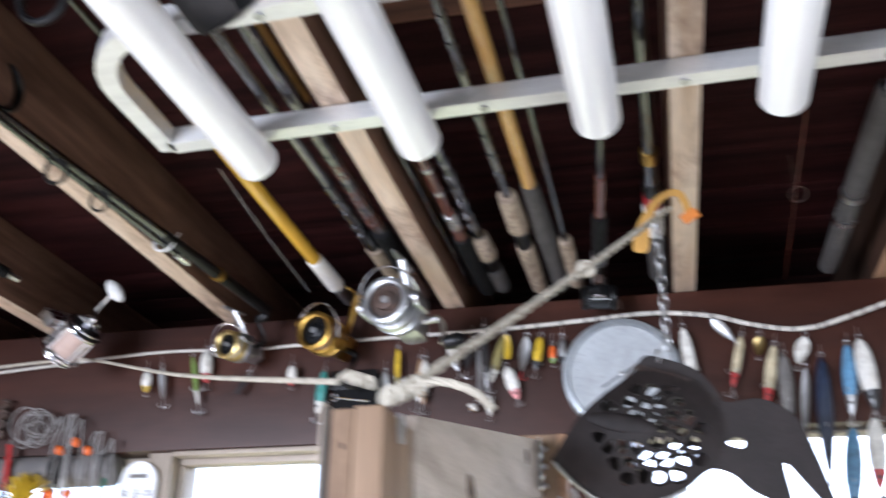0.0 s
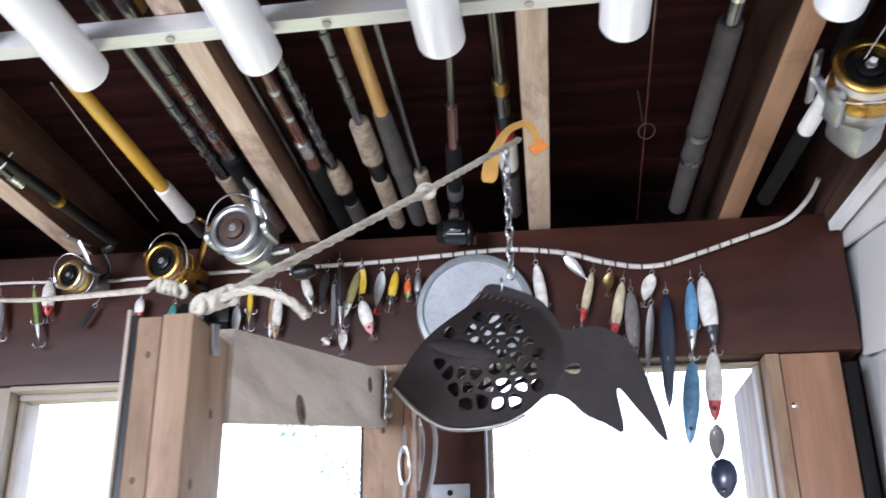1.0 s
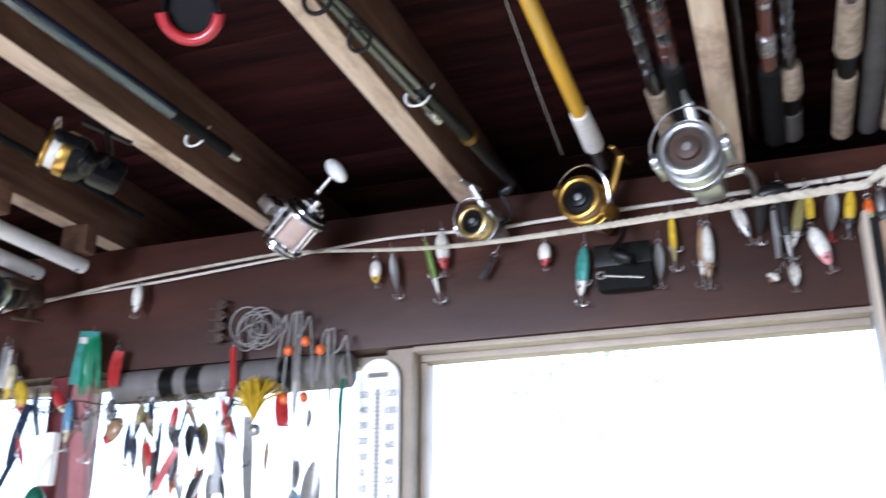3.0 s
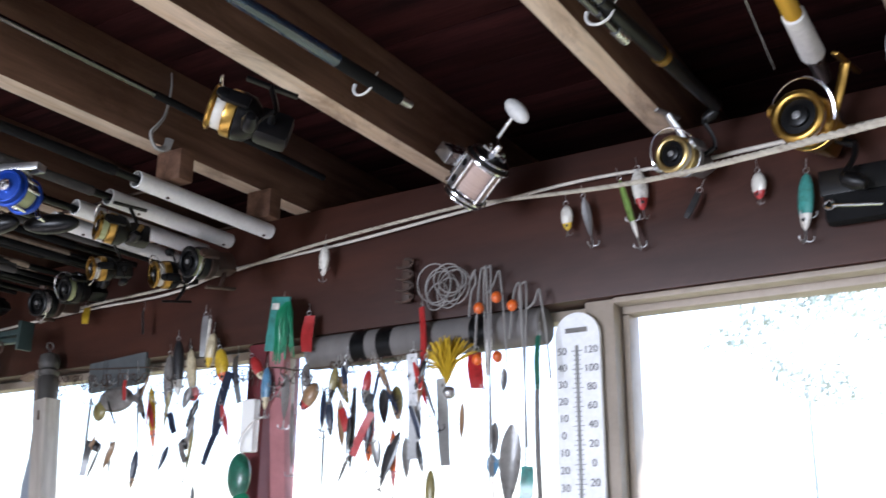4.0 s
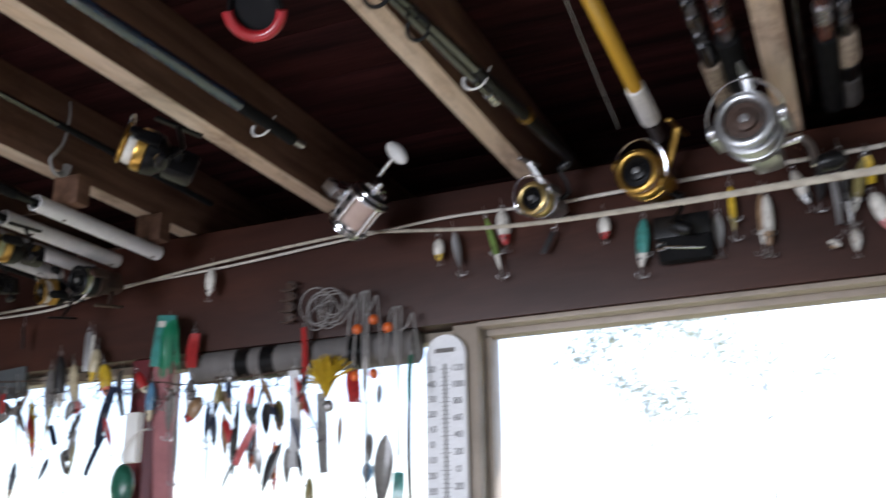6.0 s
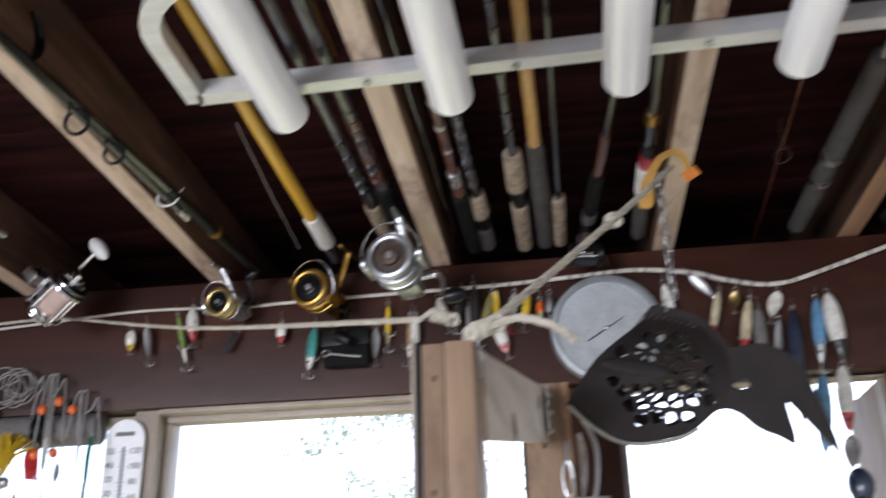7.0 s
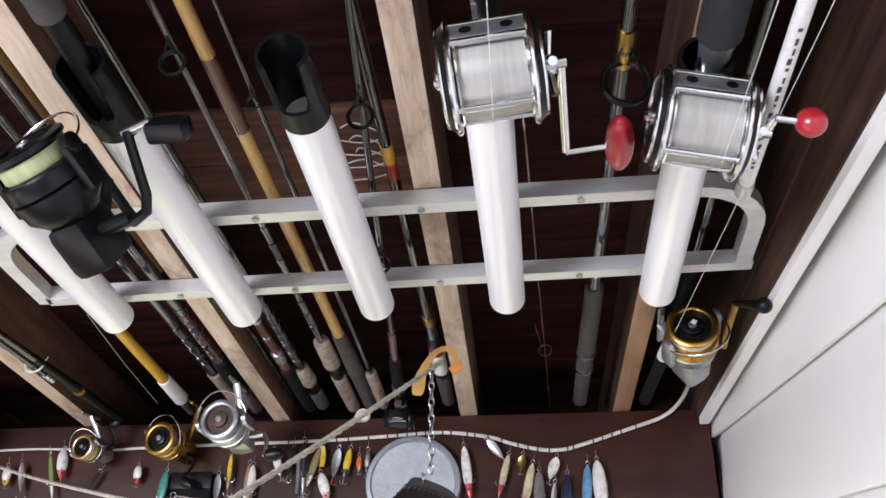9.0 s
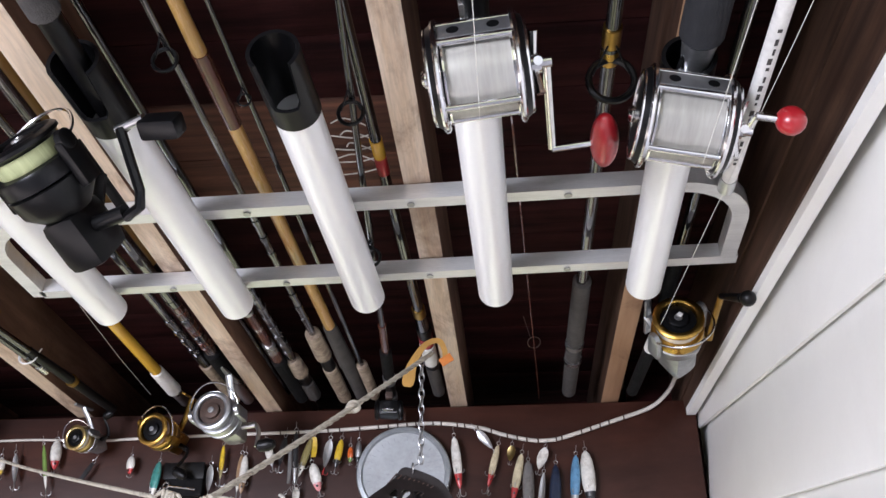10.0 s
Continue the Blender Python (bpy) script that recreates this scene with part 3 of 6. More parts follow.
rod(-0.333, 2.33, [(-1.6, -0.23, .004, .009, dark_blank, "blank"), (-0.23, -0.15, .015, .017, cork, "grip"), (-0.15, -0.1, .013, .013, black_plastic, "reel_seat"), (-0.1, -0.01, .015, .015, grey_foam, "grip")], "black rod with a swollen cork foregrip", -0.315, wraps=[(-0.60 + 0.04 * k, 0.016, 0.0088 + 0.0002 * k, grey_blank) for k in range(9)])
rod(-0.388, 2.335, [(-1.6, -0.02, .003, .006, dark_blank, "blank")], "thin black rod beside the joist", -0.372)
rod(-0.597, 2.32, [(-1.3, -0.215, .006, .012, yellow_glass, "blank"), (-0.215, -0.095, .014, .016, white_grip, "grip"), (-0.095, -0.02, .011, .011, silver, "reel_seat")], "yellow fibreglass rod with white grip", -0.606)
rod(-0.472, 2.345, [(-1.5, -0.64, .009, .014, bamboo, "blank"), (-0.64, -0.6, .009, .009, black_plastic, "butt_cap")], "tan rod butt resting over the rack rail")

rod(-0.652, 2.334, [(-1.5, -0.80, .003, .0045, dark_blank, "blank")], "thin dark rod with one big ring guide", -0.640, [(-0.93, .026)])

# ---- reels ----
def reel_pose(x, y, z, tilt=10.0, turn=0.0, roll=0.0):
    """Spool front towards -y, stem upwards."""
    front = Vector((0, -1, 0))
    m = Matrix(((1, 0, 0), (0, 0, -1), (0, 1, 0))).to_4x4()
    return Matrix.Translation((x, y, z)) @ Matrix.Rotation(radians(turn), 4, "Z") @ Matrix.Rotation(radians(tilt), 4, "X") @ m @ Matrix.Rotation(radians(roll), 4, "Z")


def spinning_reel(m, R, spool, cap, line, body, label, stem=0.09, bail=1, handle=1, knob=None, crank=None, grip=None):
    ob = thing("spinning_reel", m, label, "fishing reel", "reels on the stored rods")
    part("spool", Shape().lathe([(0.70 * R, -0.34 * R), (0.72 * R, -0.05 * R), (0.78 * R, -0.005 * R), (0.90 * R, 0), (R, -0.07 * R), (R, -0.16 * R), (0.86 * R, -0.24 * R), (0.84 * R, -0.3 * R)], 36, close=False), spool, ob)
    part("line", Shape().lathe([(0.80 * R, -0.22 * R), (0.86 * R, -0.28 * R), (0.87 * R, -0.62 * R), (0.80 * R, -0.7 * R)], 36, close=False), line, ob)
    part("skirt", Shape().lathe([(0.8 * R, -0.66 * R), (1.0 * R, -0.70 * R), (1.04 * R, -0.78 * R), (1.04 * R, -1.12 * R), (0.9 * R, -1.2 * R)], 36), spool, ob)
    d = part("drag_knob", Shape().lathe([(0.71 * R, -0.33 * R), (0.69 * R, -0.24 * R), (0.42 * R, -0.22 * R), (0.40 * R, -0.06 * R), (0.33 * R, -0.03 * R)], 28), cap, ob)
    part("button", Shape().lathe([(0.17 * R, -0.05 * R), (0.15 * R, 0.02 * R), (0.10 * R, 0.025 * R), (0.08 * R, -0.01 * R)], 18), steel, d)
    part("rotor", Shape().lathe([(0.9 * R, -1.14 * R), (1.06 * R, -1.2 * R), (0.98 * R, -1.7 * R), (0.6 * R, -2.1 * R)], 32), body, ob)
    for sx in (-1, 1):
        s = Shape().box(-0.13 * R, 0.13 * R, -0.3 * R, 0.3 * R, -1.6 * R, -0.42 * R, 0.08 * R, Matrix.Translation((sx * 1.15 * R, 0, 0)))
        s.lathe([(0.26 * R, -0.1 * R), (0.26 * R, 0.08 * R), (0.2 * R, 0.12 * R)], 16, Matrix.Translation((sx * 1.2 * R, 0, -0.45 * R)) @ Matrix.Rotation(radians(90 * sx), 4, "Y"))
        part("bail_arm", s, body, ob)
    pts = [(-1.25 * R, 0, -0.45 * R)] + [(-1.3 * R * math.cos(a), bail * 1.42 * R * math.sin(a), -0.45 * R + 0.5 * R * math.sin(a)) for a in np.linspace(0.25, math.pi - 0.25, 16)] + [(1.25 * R, 0, -0.45 * R)]
    part("bail_wire", Shape().sweep(curve(pts, 3), 0.045 * R, 7), chrome, ob)
    s = Shape().box(-0.55 * R, 0.55 * R, -0.75 * R, 0.65 * R, -3.5 * R, -2.0 * R, 0.3 * R)
    part("gear_case", s, body, ob)
    s = Shape().sweep(curve([(0, 0.5 * R, -2.7 * R), (0, stem * 0.55, -2.5 * R), (0, stem * 0.9, -2.1 * R), (0, stem, -2.0 * R)], 5), 0.2 * R, 8, 0.55)
    s.box(-0.14 * R, 0.14 * R, stem - 0.1 * R, stem + 0.05 * R, -3.2 * R, -0.9 * R, 0.05 * R)
    part("stem", s, body, ob)
    hx = handle
    if crank:
        s = Shape().cyl((0.4 * R, -0.1 * R, -2.6 * R), (1.5 * R, -0.1 * R, -2.6 * R), 0.2 * R)
        s.sweep([Vector(p) * R for p in crank], (0.13 if grip else 0.22) * R, 8, 0.6)
        h = part("handle", s, knob or body, ob)
        e = Vector(crank[-1]) * R
        if grip:
            g = Vector(grip) * R
            part("grip_shaft", Shape().cyl(e, e.lerp(g, 0.8), 0.12 * R, 0.19 * R, n=12), black_plastic, h)
            part("grip_knob", Shape().ball(g, 0.30 * R, 0.30 * R, 0.30 * R, 16), black_plastic, h)
            return ob
        part("grip_shaft", Shape().cyl(e - Vector((0.1 * R, 0, 0)), e + Vector((0.75 * R, 0, 0)), 0.11 * R, n=12), silver, h)
        part("grip_knob", Shape().box(0.6 * R, 1.6 * R, -0.3 * R, 0.3 * R, -0.26 * R, 0.26 * R, 0.12 * R, Matrix.Translation(e) @ Matrix.Rotation(radians(18), 4, "Y")), black_plastic, h)
        return ob
    h = part("handle", Shape().cyl((hx * 0.5 * R, -0.1 * R, -2.6 * R), (hx * 1.3 * R, -0.1 * R, -2.6 * R), 0.16 * R).sweep(curve([(hx * 1.3 * R, -0.1 * R, -2.6 * R), (hx * 1.55 * R, -0.6 * R, -2.4 * R), (hx * 1.6 * R, -1.5 * R, -2.0 * R)], 5), 0.12 * R, 8, 0.6), knob or silver, ob)
    part("grip_knob", Shape().lathe([(0.12 * R, 0), (0.3 * R, 0.15 * R), (0.34 * R, 0.6 * R), (0.2 * R, 0.95 * R), (0.05 * R, R)], 16, Matrix.Translation((hx * 1.6 * R, -1.5 * R, -2.0 * R)) @ Matrix.Rotation(radians(90 * hx), 4, "Y")), black_plastic, h)
    return ob


def trolling_reel(m, R, W, line, plate, knob, label, foot=0.012, arm=1.15, arm_turn=-90.0, knob_round=False, out=0.028, rim=None, tee=False):
    """Spool along local x, foot upwards along local z, handle on +x."""
    ob = thing("trolling_reel", m, label, "fishing reel", "reels on the stored rods")
    side = Matrix.Rotation(radians(90), 4, "Y")
    for sx in (-1, 1):
        p = part("side_plate", Shape().lathe([(0.3 * R, 0), (0.96 * R, 0), (0.98 * R, 0.003), (0.9 * R, 0.009), (0.3 * R, 0.011)], 40, Matrix.Translation((sx * W / 2, 0, 0)) @ Matrix.Rotation(radians(90 * sx), 4, "Y")), plate, ob)
        part("rim", Shape().ring((sx * (W / 2 + 0.001), 0, 0), (1, 0, 0), 0.98 * R, 0.0032, 40, 8), rim or chrome, p)
        part("rim", Shape().ring((sx * (W / 2 + 0.010), 0, 0), (1, 0, 0), 0.86 * R, 0.0022, 40, 8), rim or chrome, p)
    part("line", Shape().lathe([(0.5 * R, -W / 2 + 0.004), (0.78 * R, -W / 2 + 0.004), (0.80 * R, -W / 4), (0.80 * R, W / 4), (0.78 * R, W / 2 - 0.004), (0.5 * R, W / 2 - 0.004)], 40, side), line, ob)
    for sx in (-1, 1):
        part("spool_flange", Shape().lathe([(0.2 * R, 0), (0.9 * R, 0), (0.9 * R, 0.002), (0.2 * R, 0.002)], 40, Matrix.Translation((sx * (W / 2 - 0.004), 0, 0)) @ side), chrome, ob)
    for a in (256, 180, 146, -24, 50):
        c = (0.93 * R * math.cos(radians(a)), 0.93 * R * math.sin(radians(a)))
        part("pillar", Shape().cyl((-W / 2, *c), (W / 2, *c), 0.0034, n=12), chrome, ob)
    tip = Matrix.Rotation(radians(-18), 4, "X")
    part("bridge", Shape().box(-W / 2, W / 2, -0.94 * R, -0.90 * R, -0.22 * R, 0.22 * R, 0.001, tip), cast_silver, ob)
    for sx in (-0.26, 0.26):
        part("hole", Shape().cyl(tip @ Vector((sx * W, -0.945 * R, 0)), tip @ Vector((sx * W, -0.93 * R, 0)), 0.006, n=14), black_plastic, ob)
    s = Shape().box(-W * 0.42, W * 0.42, -0.012, 0.012, R * 0.98, R * 0.98 + 0.004, 0.001)
    s.box(-0.011, 0.011, -0.034, 0.034, R * 0.98 + 0.004, R * 0.98 + 0.004 + foot, 0.002)
    part("foot", s, silver, ob)
    x1 = W / 2 + 0.011
    s = Shape()
    for k in range(5):
        a = 2 * math.pi * k / 5
        s.cyl((x1 + 0.006, 0.008 * math.cos(a), 0.008 * math.sin(a)), (x1 + 0.008, 0.6 * R * math.cos(a), 0.6 * R * math.sin(a)), 0.003, 0.0045, 8)
    s.cyl((x1, 0, 0), (x1 + 0.012, 0, 0), 0.010, n=18)
    part("star_drag", s, chrome, ob)
    a = radians(arm_turn)
    e = Vector((x1 + 0.018, arm * R * math.cos(a), arm * R * math.sin(a)))
    h = part("crank", Shape().cyl((x1 + 0.01, 0, 0), (x1 + 0.022, 0, 0), 0.006, n=14).sweep([(x1 + 0.017, 0, 0), (x1 + 0.0175, e.y * 0.5, e.z * 0.5), e], 0.0042, 8, 0.5).cyl(e, e + Vector((out, 0, 0)), 0.0042, n=12), chrome, ob)
    k = e + Vector((out + 0.006, 0, 0))
    s = Shape()
    s.ball((0, 0, 0), 0.0135 if tee else 0.0155, 0.0140 if knob_round or tee else 0.046, 0.027 if tee else 0.0155, 20, Matrix.Translation(k))
    part("knob", s, knob, h)
    part("spool_cap", Shape().lathe([(0.009, 0), (0.009, 0.006), (0.006, 0.009)], 16, Matrix.Translation((-W / 2 - 0.010, 0, 0)) @ Matrix.Rotation(radians(-90), 4, "Y")), chrome, ob)
    return ob


# small black reel at the butt of the ringed rod
small_reel = thing("baitcasting_reel", pose(-0.139, -0.075, 2.268, 0, 0, 8), "small black reel with a little chrome under the beam", "fishing reel", "reels on the stored rods")
part("body", Shape().box(-0.022, 0.022, -0.020, 0.020, -0.016, 0.018, 0.008), black_plastic, small_reel)
for sx in (-1, 1):
    part("side_plate", Shape().lathe([(0.021, 0), (0.022, 0.003), (0.018, 0.008), (0.006, 0.009)], 24, Matrix.Translation((sx * 0.0215, 0, 0)) @ Matrix.Rotation(radians(90 * sx), 4, "Y")), black_plastic, small_reel)
part("level_wind", Shape().box(-0.013, 0.009, -0.0225, -0.0202, -0.008, -0.003, 0.001).cyl((-0.016, -0.0218, -0.011), (0.016, -0.0218, -0.011), 0.0014, n=8), chrome, small_reel)
part("foot", Shape().box(-0.007, 0.007, -0.024, 0.024, 0.0182, 0.034, 0.002), iron, small_reel)
part("handle", Shape().sweep([(0.031, 0.0, 0.0), (0.034, -0.008, -0.012), (0.034, -0.012, -0.026)], 0.0022, 8, 0.6), iron, small_reel)
# two heavy outfits in the rack's tubes
trolling_reel(pose(0.104, -1.288, 2.1835, 0, -5, -3), 0.052, 0.072, line_grey, black_plastic, red_knob, "chrome and black trolling reel with red handle, pale line", arm=2.68, arm_turn=-2, out=0.050)
rod(0.102, 2.2475, [(-2.4, -1.40, .008, .012, dark_blank, "blank"), (-1.40, -1.16, .014, .014, black_plastic, "reel_seat"), (-1.16, -0.72, .013, .013, black_foam, "butt")], "thick black rod standing in a rack tube", group="rods in the rack")
trolling_reel(pose(0.309, -1.192, 2.1835, 0, 10, 5), 0.052, 0.074, line_grey, black_plastic, red_knob, "chrome trolling reel with a round red knob", arm=0.55, arm_turn=185, knob_round=True)
rod(0.327, 2.2475, [(-2.4, -1.65, .008, .012, dark_blank, "blank"), (-1.65, -1.246, .0215, .0230, dark_foam, "grip"), (-1.246, -1.205, .019, .015, cast_silver, "ferrule"), (-1.205, -0.72, .013, .013, black_plastic, "reel_seat")], "heavy rod with dark foam foregrip in a rack tube", group="rods in the rack")
# white rod hanging beside the rack, with lettering too worn to read
wr = rod(0.372, 2.205, [(-2.3, -1.045, .007, .0085, white_grip, "blank"), (-1.045, -1.02, .010, .010, silver, "tip")], "white rod with dark worn lettering along it", 0.386, group="rods in the rack")
for k in range(17):
    y = -1.31 + k * 0.0138
    part("lettering", Shape().box(0.0085 - 0.0005 + 0.001 * (k % 3), 0.0122, y + 2.3, y + 2.3 + (0.0085 if k % 4 else 0.004), -0.0092, -0.0086), grey_foam, wr)
spinning_reel(reel_pose(-0.391, -1.207, 2.190, -30, -26, 4), 0.045, black_plastic, black_plastic, line_green, black_plastic, "big black spinning reel with green line", 0.075, 1, 1, black_plastic, [(1.5, -0.15, -2.7), (1.95, -0.1, -2.6), (2.05, 0.1, -2.3), (2.1, 0.75, -0.9)])
rod(-0.322, 2.2475, [(-2.4, -1.5, .007, .010, dark_blank, "blank"), (-1.5, -1.33, .016, .017, grey_foam, "grip"), (-1.33, -1.14, .013, .013, black_plastic, "reel_seat"), (-1.14, -0.9, .012, .012, silver, "butt")], "black rod with grey foregrip in a rack tube", -0.311, group="rods in the rack")

# reels hanging by the beam
spinning_reel(reel_pose(-0.628, -0.135, 2.222, 2, -11, -30), 0.0345, gold, black_plastic, line_pink, gold, "gold spinning reel with a black drag knob", 0.095, 1, 1, black_plastic)
spinning_reel(reel_pose(-0.455, -0.288, 2.206, -1, -8, 5), 0.039, cast_silver, iron, cast_silver, cast_silver, "bright silver spinning reel with its wire bail up", 0.105, 1, 1)
spinning_reel(reel_pose(-0.802, -0.110, 2.216, 5, -14, -160), 0.0265, pale_gold, black_plastic, line_white, steel, "small pale gold spinning reel", -0.085, -1, -1, black_plastic)
gold_reel = spinning_reel(reel_pose(0.400, -0.556, 2.248, -10, -4, 34), 0.042, gold, black_plastic, line_white, cast_silver, "gold and silver spinning reel with white line", 0.075, -1, 1, gold, [(1.5, -0.35, -2.65), (1.47, -0.42, -1.6), (1.42, -0.58, -0.3), (1.40, -0.73, 0.94)], (1.05, -2.25, 2.80))
part("label_patch", Shape().box(-0.004, 0.004, 0.001, 0.009, 0.0002, 0.0012, 0.0004, Matrix.Rotation(radians(-70), 4, "Z")), white_grip, gold_reel, "white paper label")
rod(0.395, 2.325, [(-1.9, -0.62, .006, .008, dark_blank, "blank"), (-0.62, -0.45, .012, .012, black_foam, "grip")], "dark rod by the side wall", 0.40)
rod(0.392, 2.285, [(-0.50, -0.47, .010, .010, black_plastic, "ferrule"), (-0.47, -0.33, .011, .012, white_grip, "grip"), (-0.33, -0.1, .012, .012, black_foam, "grip")], "dark rod butt with a white grip", 0.372)

trolling_reel(Matrix.Translation((-1.098, -0.135, 2.232)) @ Matrix.Rotation(radians(-38), 4, "Y") @ Matrix.Rotation(radians(-12), 4, "Z"), 0.036, 0.058, line_pink, black_plastic, white_grip, "chrome-framed trolling reel with dull pink line and white knob", 0.03, 1.2, 50, out=0.046, tee=True)

# outfits tied along the joists
def tie(x, y, z, R=0.0155):
    s = Shape().sweep([(x + R * math.cos(a), y + 0.004 * math.sin(a), z + R * math.sin(a)) for a in np.linspace(-3.5, 0.4, 22)], 0.0017, 6, 1.6)
    s.cyl((x + R, y, z + 0.004), (x + R + 0.004, y + 0.004, z + 0.016), 0.0015, n=5)
    solid("cable_tie", s, white_grip, "white plastic cable tie round the rods", "cable tie", "cable ties")


rod(-0.870, 2.286, [(-1.5, -0.42, .005, .0075, dark_blank, "blank"), (-0.42, -0.26, .0085, .010, black_plastic, "grip"), (-0.26, -0.25, .0125, .0125, gold, "ring"), (-0.25, -0.08, .010, .009, black_plastic, "reel_seat")], "black rod with a gold ring tied along a joist", -0.742, [(-0.66, .016), (-0.57, .014)])
rod(-0.850, 2.278, [(-1.5, -0.36, .003, .0055, dark_blank, "blank"), (-0.36, -0.33, .007, .007, silver, "tip")], "slim black rod section tied along a joist", -0.776)
tie(-0.782, -0.395, 2.284, 0.017)
rod(-1.165, 2.288, [(-1.6, -0.46, .006, .010, blue_blank, "blank"), (-0.46, -0.325, .0095, .010, black_foam, "grip"), (-0.325, -0.30, .006, .006, silver, "ferrule")], "navy blue rod with black grip tied along a joist", -1.110)
tie(-1.128, -0.385, 2.287, 0.016)
spinning_reel(reel_pose(-1.240, -0.550, 2.217, -16, -44, 10), 0.030, gold, black_plastic, line_white, black_plastic, "gold and black spinning reel with white line", 0.06, 1, 1, black_plastic)
rod(-1.2505, 2.310, [(-1.7, -0.52, .0028, .0036, dark_blank, "blank")], "slim dark rod beside a joist", -1.2505)

keeper = thing("joist_hook", pose(-0.8215, -0.762, 2.336), "black curved hook on the side of a joist", "hook")
part("arc", Shape().sweep([(0.004, 0.033 * math.cos(a), 0.033 * math.sin(a)) for a in np.linspace(-1.9, 1.4, 18)], lambda t: 0.003 + 0.004 * math.sin(math.pi * t), 8, 0.7), black_plastic, keeper)
# red-rimmed black cap hanging from the roof
cap = thing("tackle_cup", Matrix.Translation((-0.966, -0.645, 2.298)) @ Vector((0.25, -0.72, -0.65)).to_track_quat("Z", "Y").to_matrix().to_4x4(), "black round cup with a red rim hung under the ceiling", "cup")
part("cap_body", Shape().lathe([(0.020, -0.014), (0.028, -0.012), (0.034, -0.004), (0.029, 0.0), (0.026, -0.008)], 32), black_plastic, cap)
part("cap_rim", Shape().sweep([(0.033 * math.cos(a), 0.033 * math.sin(a), 0.0) for a in np.linspace(-3.1, -0.1, 26)], 0.0072, 10), red_knob, cap)
part("hanger", Shape().cyl((0, 0.0, -0.023), (0, 0.03, -0.16), 0.002, n=8), iron, cap)

# ---- the post, its tie board and the ropes ----
red_brown_knot = mat("small_dark_knot", (0.06, 0.035, 0.022), 0.7, scale=80)
post = thing("post", pose(-0.297, -0.835, 0), "brown pine post of two boards by the windows", "post")
part("board", Shape().box(-0.019, 0.0004, -0.045, 0.045, 0, 1.866, 0.002), pine_z, post)
part("board", Shape().box(0.0006, 0.0255, -0.0445, 0.045, 0, 1.868, 0.002), pine_z, post)
part("edge_strip", Shape().box(-0.0275, -0.0245, -0.047, -0.02, 0, 1.872, 0.001), trim_paint, post)
part("gap_strip", Shape().box(-0.0243, -0.0195, -0.044, -0.02, 0, 1.868), black_plastic, post)
part("strap_bracket", Shape().box(0.026, 0.028, -0.004, 0.012, 1.846, 1.872, 0.001, Matrix.Translation((0, 0.0, 1.86)) @ Matrix.Rotation(radians(14), 4, "X") @ Matrix.Translation((0, 0, -1.86))), steel, post)
for x, z, on_side in ((-0.010, 1.74, 0), (0.008, 1.70, 0), (-0.008, 1.835, 0), (0.010, 1.80, 1), (-0.022, 1.74, 1), (0.0, 1.67, 1)):
    if on_side:
        part("knot", Shape().ball((0.0253, x, z), 0.0008, 0.0035, 0.0045, 10), red_brown_knot, post)
    else:
        part("knot", Shape().ball((x, -0.0448, z), 0.0022, 0.0008, 0.003, 10), red_brown_knot, post)
tb = thing("tie_board", pose(-0.276, -0.79, 1.80), "grey weathered board with knots from post to wall", "board")
s = Shape()
s.add([(x + dx, y, z) for x in (-0.011, 0.008) for y, z, dx in ((0.0, 0.0, 0.0), (0.0, 0.082, 0.0), (0.545, 0.186, 0.044), (0.545, 0.105, 0.044))],
      [(0, 1, 2, 3), (7, 6, 5, 4), (0, 4, 5, 1), (1, 5, 6, 2), (2, 6, 7, 3), (3, 7, 4, 0)])
part("board", s, grey_board, tb, smooth=False)
knot_mat = mat("dark_knot", (0.16, 0.105, 0.07), 0.8, scale=60, grime=0.6)
knot_core = mat("knot_core", (0.05, 0.03, 0.02), 0.8, scale=80)
SLANT = math.atan(0.044 / 0.545)
for y, z, a, b in ((0.18, 0.050, 0.018, 0.013), (0.45, 0.142, 0.011, 0.011)):
    m = Matrix.Translation((0.0080 + y * 0.0807, y, z)) @ Matrix.Rotation(-SLANT, 4, "Z") @ Matrix.Rotation(radians(-35), 4, "X")
    part("knot", Shape().ball((0, 0, 0), 0.0010, a, b, 14, m), knot_mat, tb)
    part("knot_core", Shape().ball((0.0006, a * 0.2, 0), 0.0010, a * 0.5, b * 0.45, 12, m), knot_core, tb)
s = Shape()
for k in range(5):
    z0 = 0.108 + 0.0148 * k
    s.box(0.053 + 0.0012 * (k % 2), 0.056 + 0.0012 * (k % 2), 0.505, 0.552, z0, z0 + 0.0146, 0.001)
part("bracket", s, chrome, tb, "crinkled shiny metal bracket")
for z in (0.118, 0.145, 0.170):
    part("bolt", Shape().lathe([(0.004, 0), (0.004, 0.003), (0.002, 0.0045)], 8, Matrix.Translation((0.0572, 0.528, z)) @ Matrix.Rotation(radians(90), 4, "Y")), steel, tb)

short_post = thing("short_post", pose(-0.218, -0.215, 0), "brown pine post with a bare sawn top before the window", "post")
part("board", Shape().box(-0.040, 0.016, -0.028, 0.022, 0, 1.995, 0.002), pine_z, short_post)
part("edge_board", Shape().box(0.0165, 0.029, -0.026, 0.020, 0, 1.996, 0.002), warm_pine, short_post)
part("gap_strip", Shape().box(-0.0455, -0.0405, -0.020, 0.020, 0, 1.985), black_plastic, short_post)
for x, z in ((-0.012, 1.90), (0.004, 1.80)):
    part("knot", Shape().ball((x, -0.0280, z), 0.003, 0.0008, 0.004, 10), red_brown_knot, short_post)


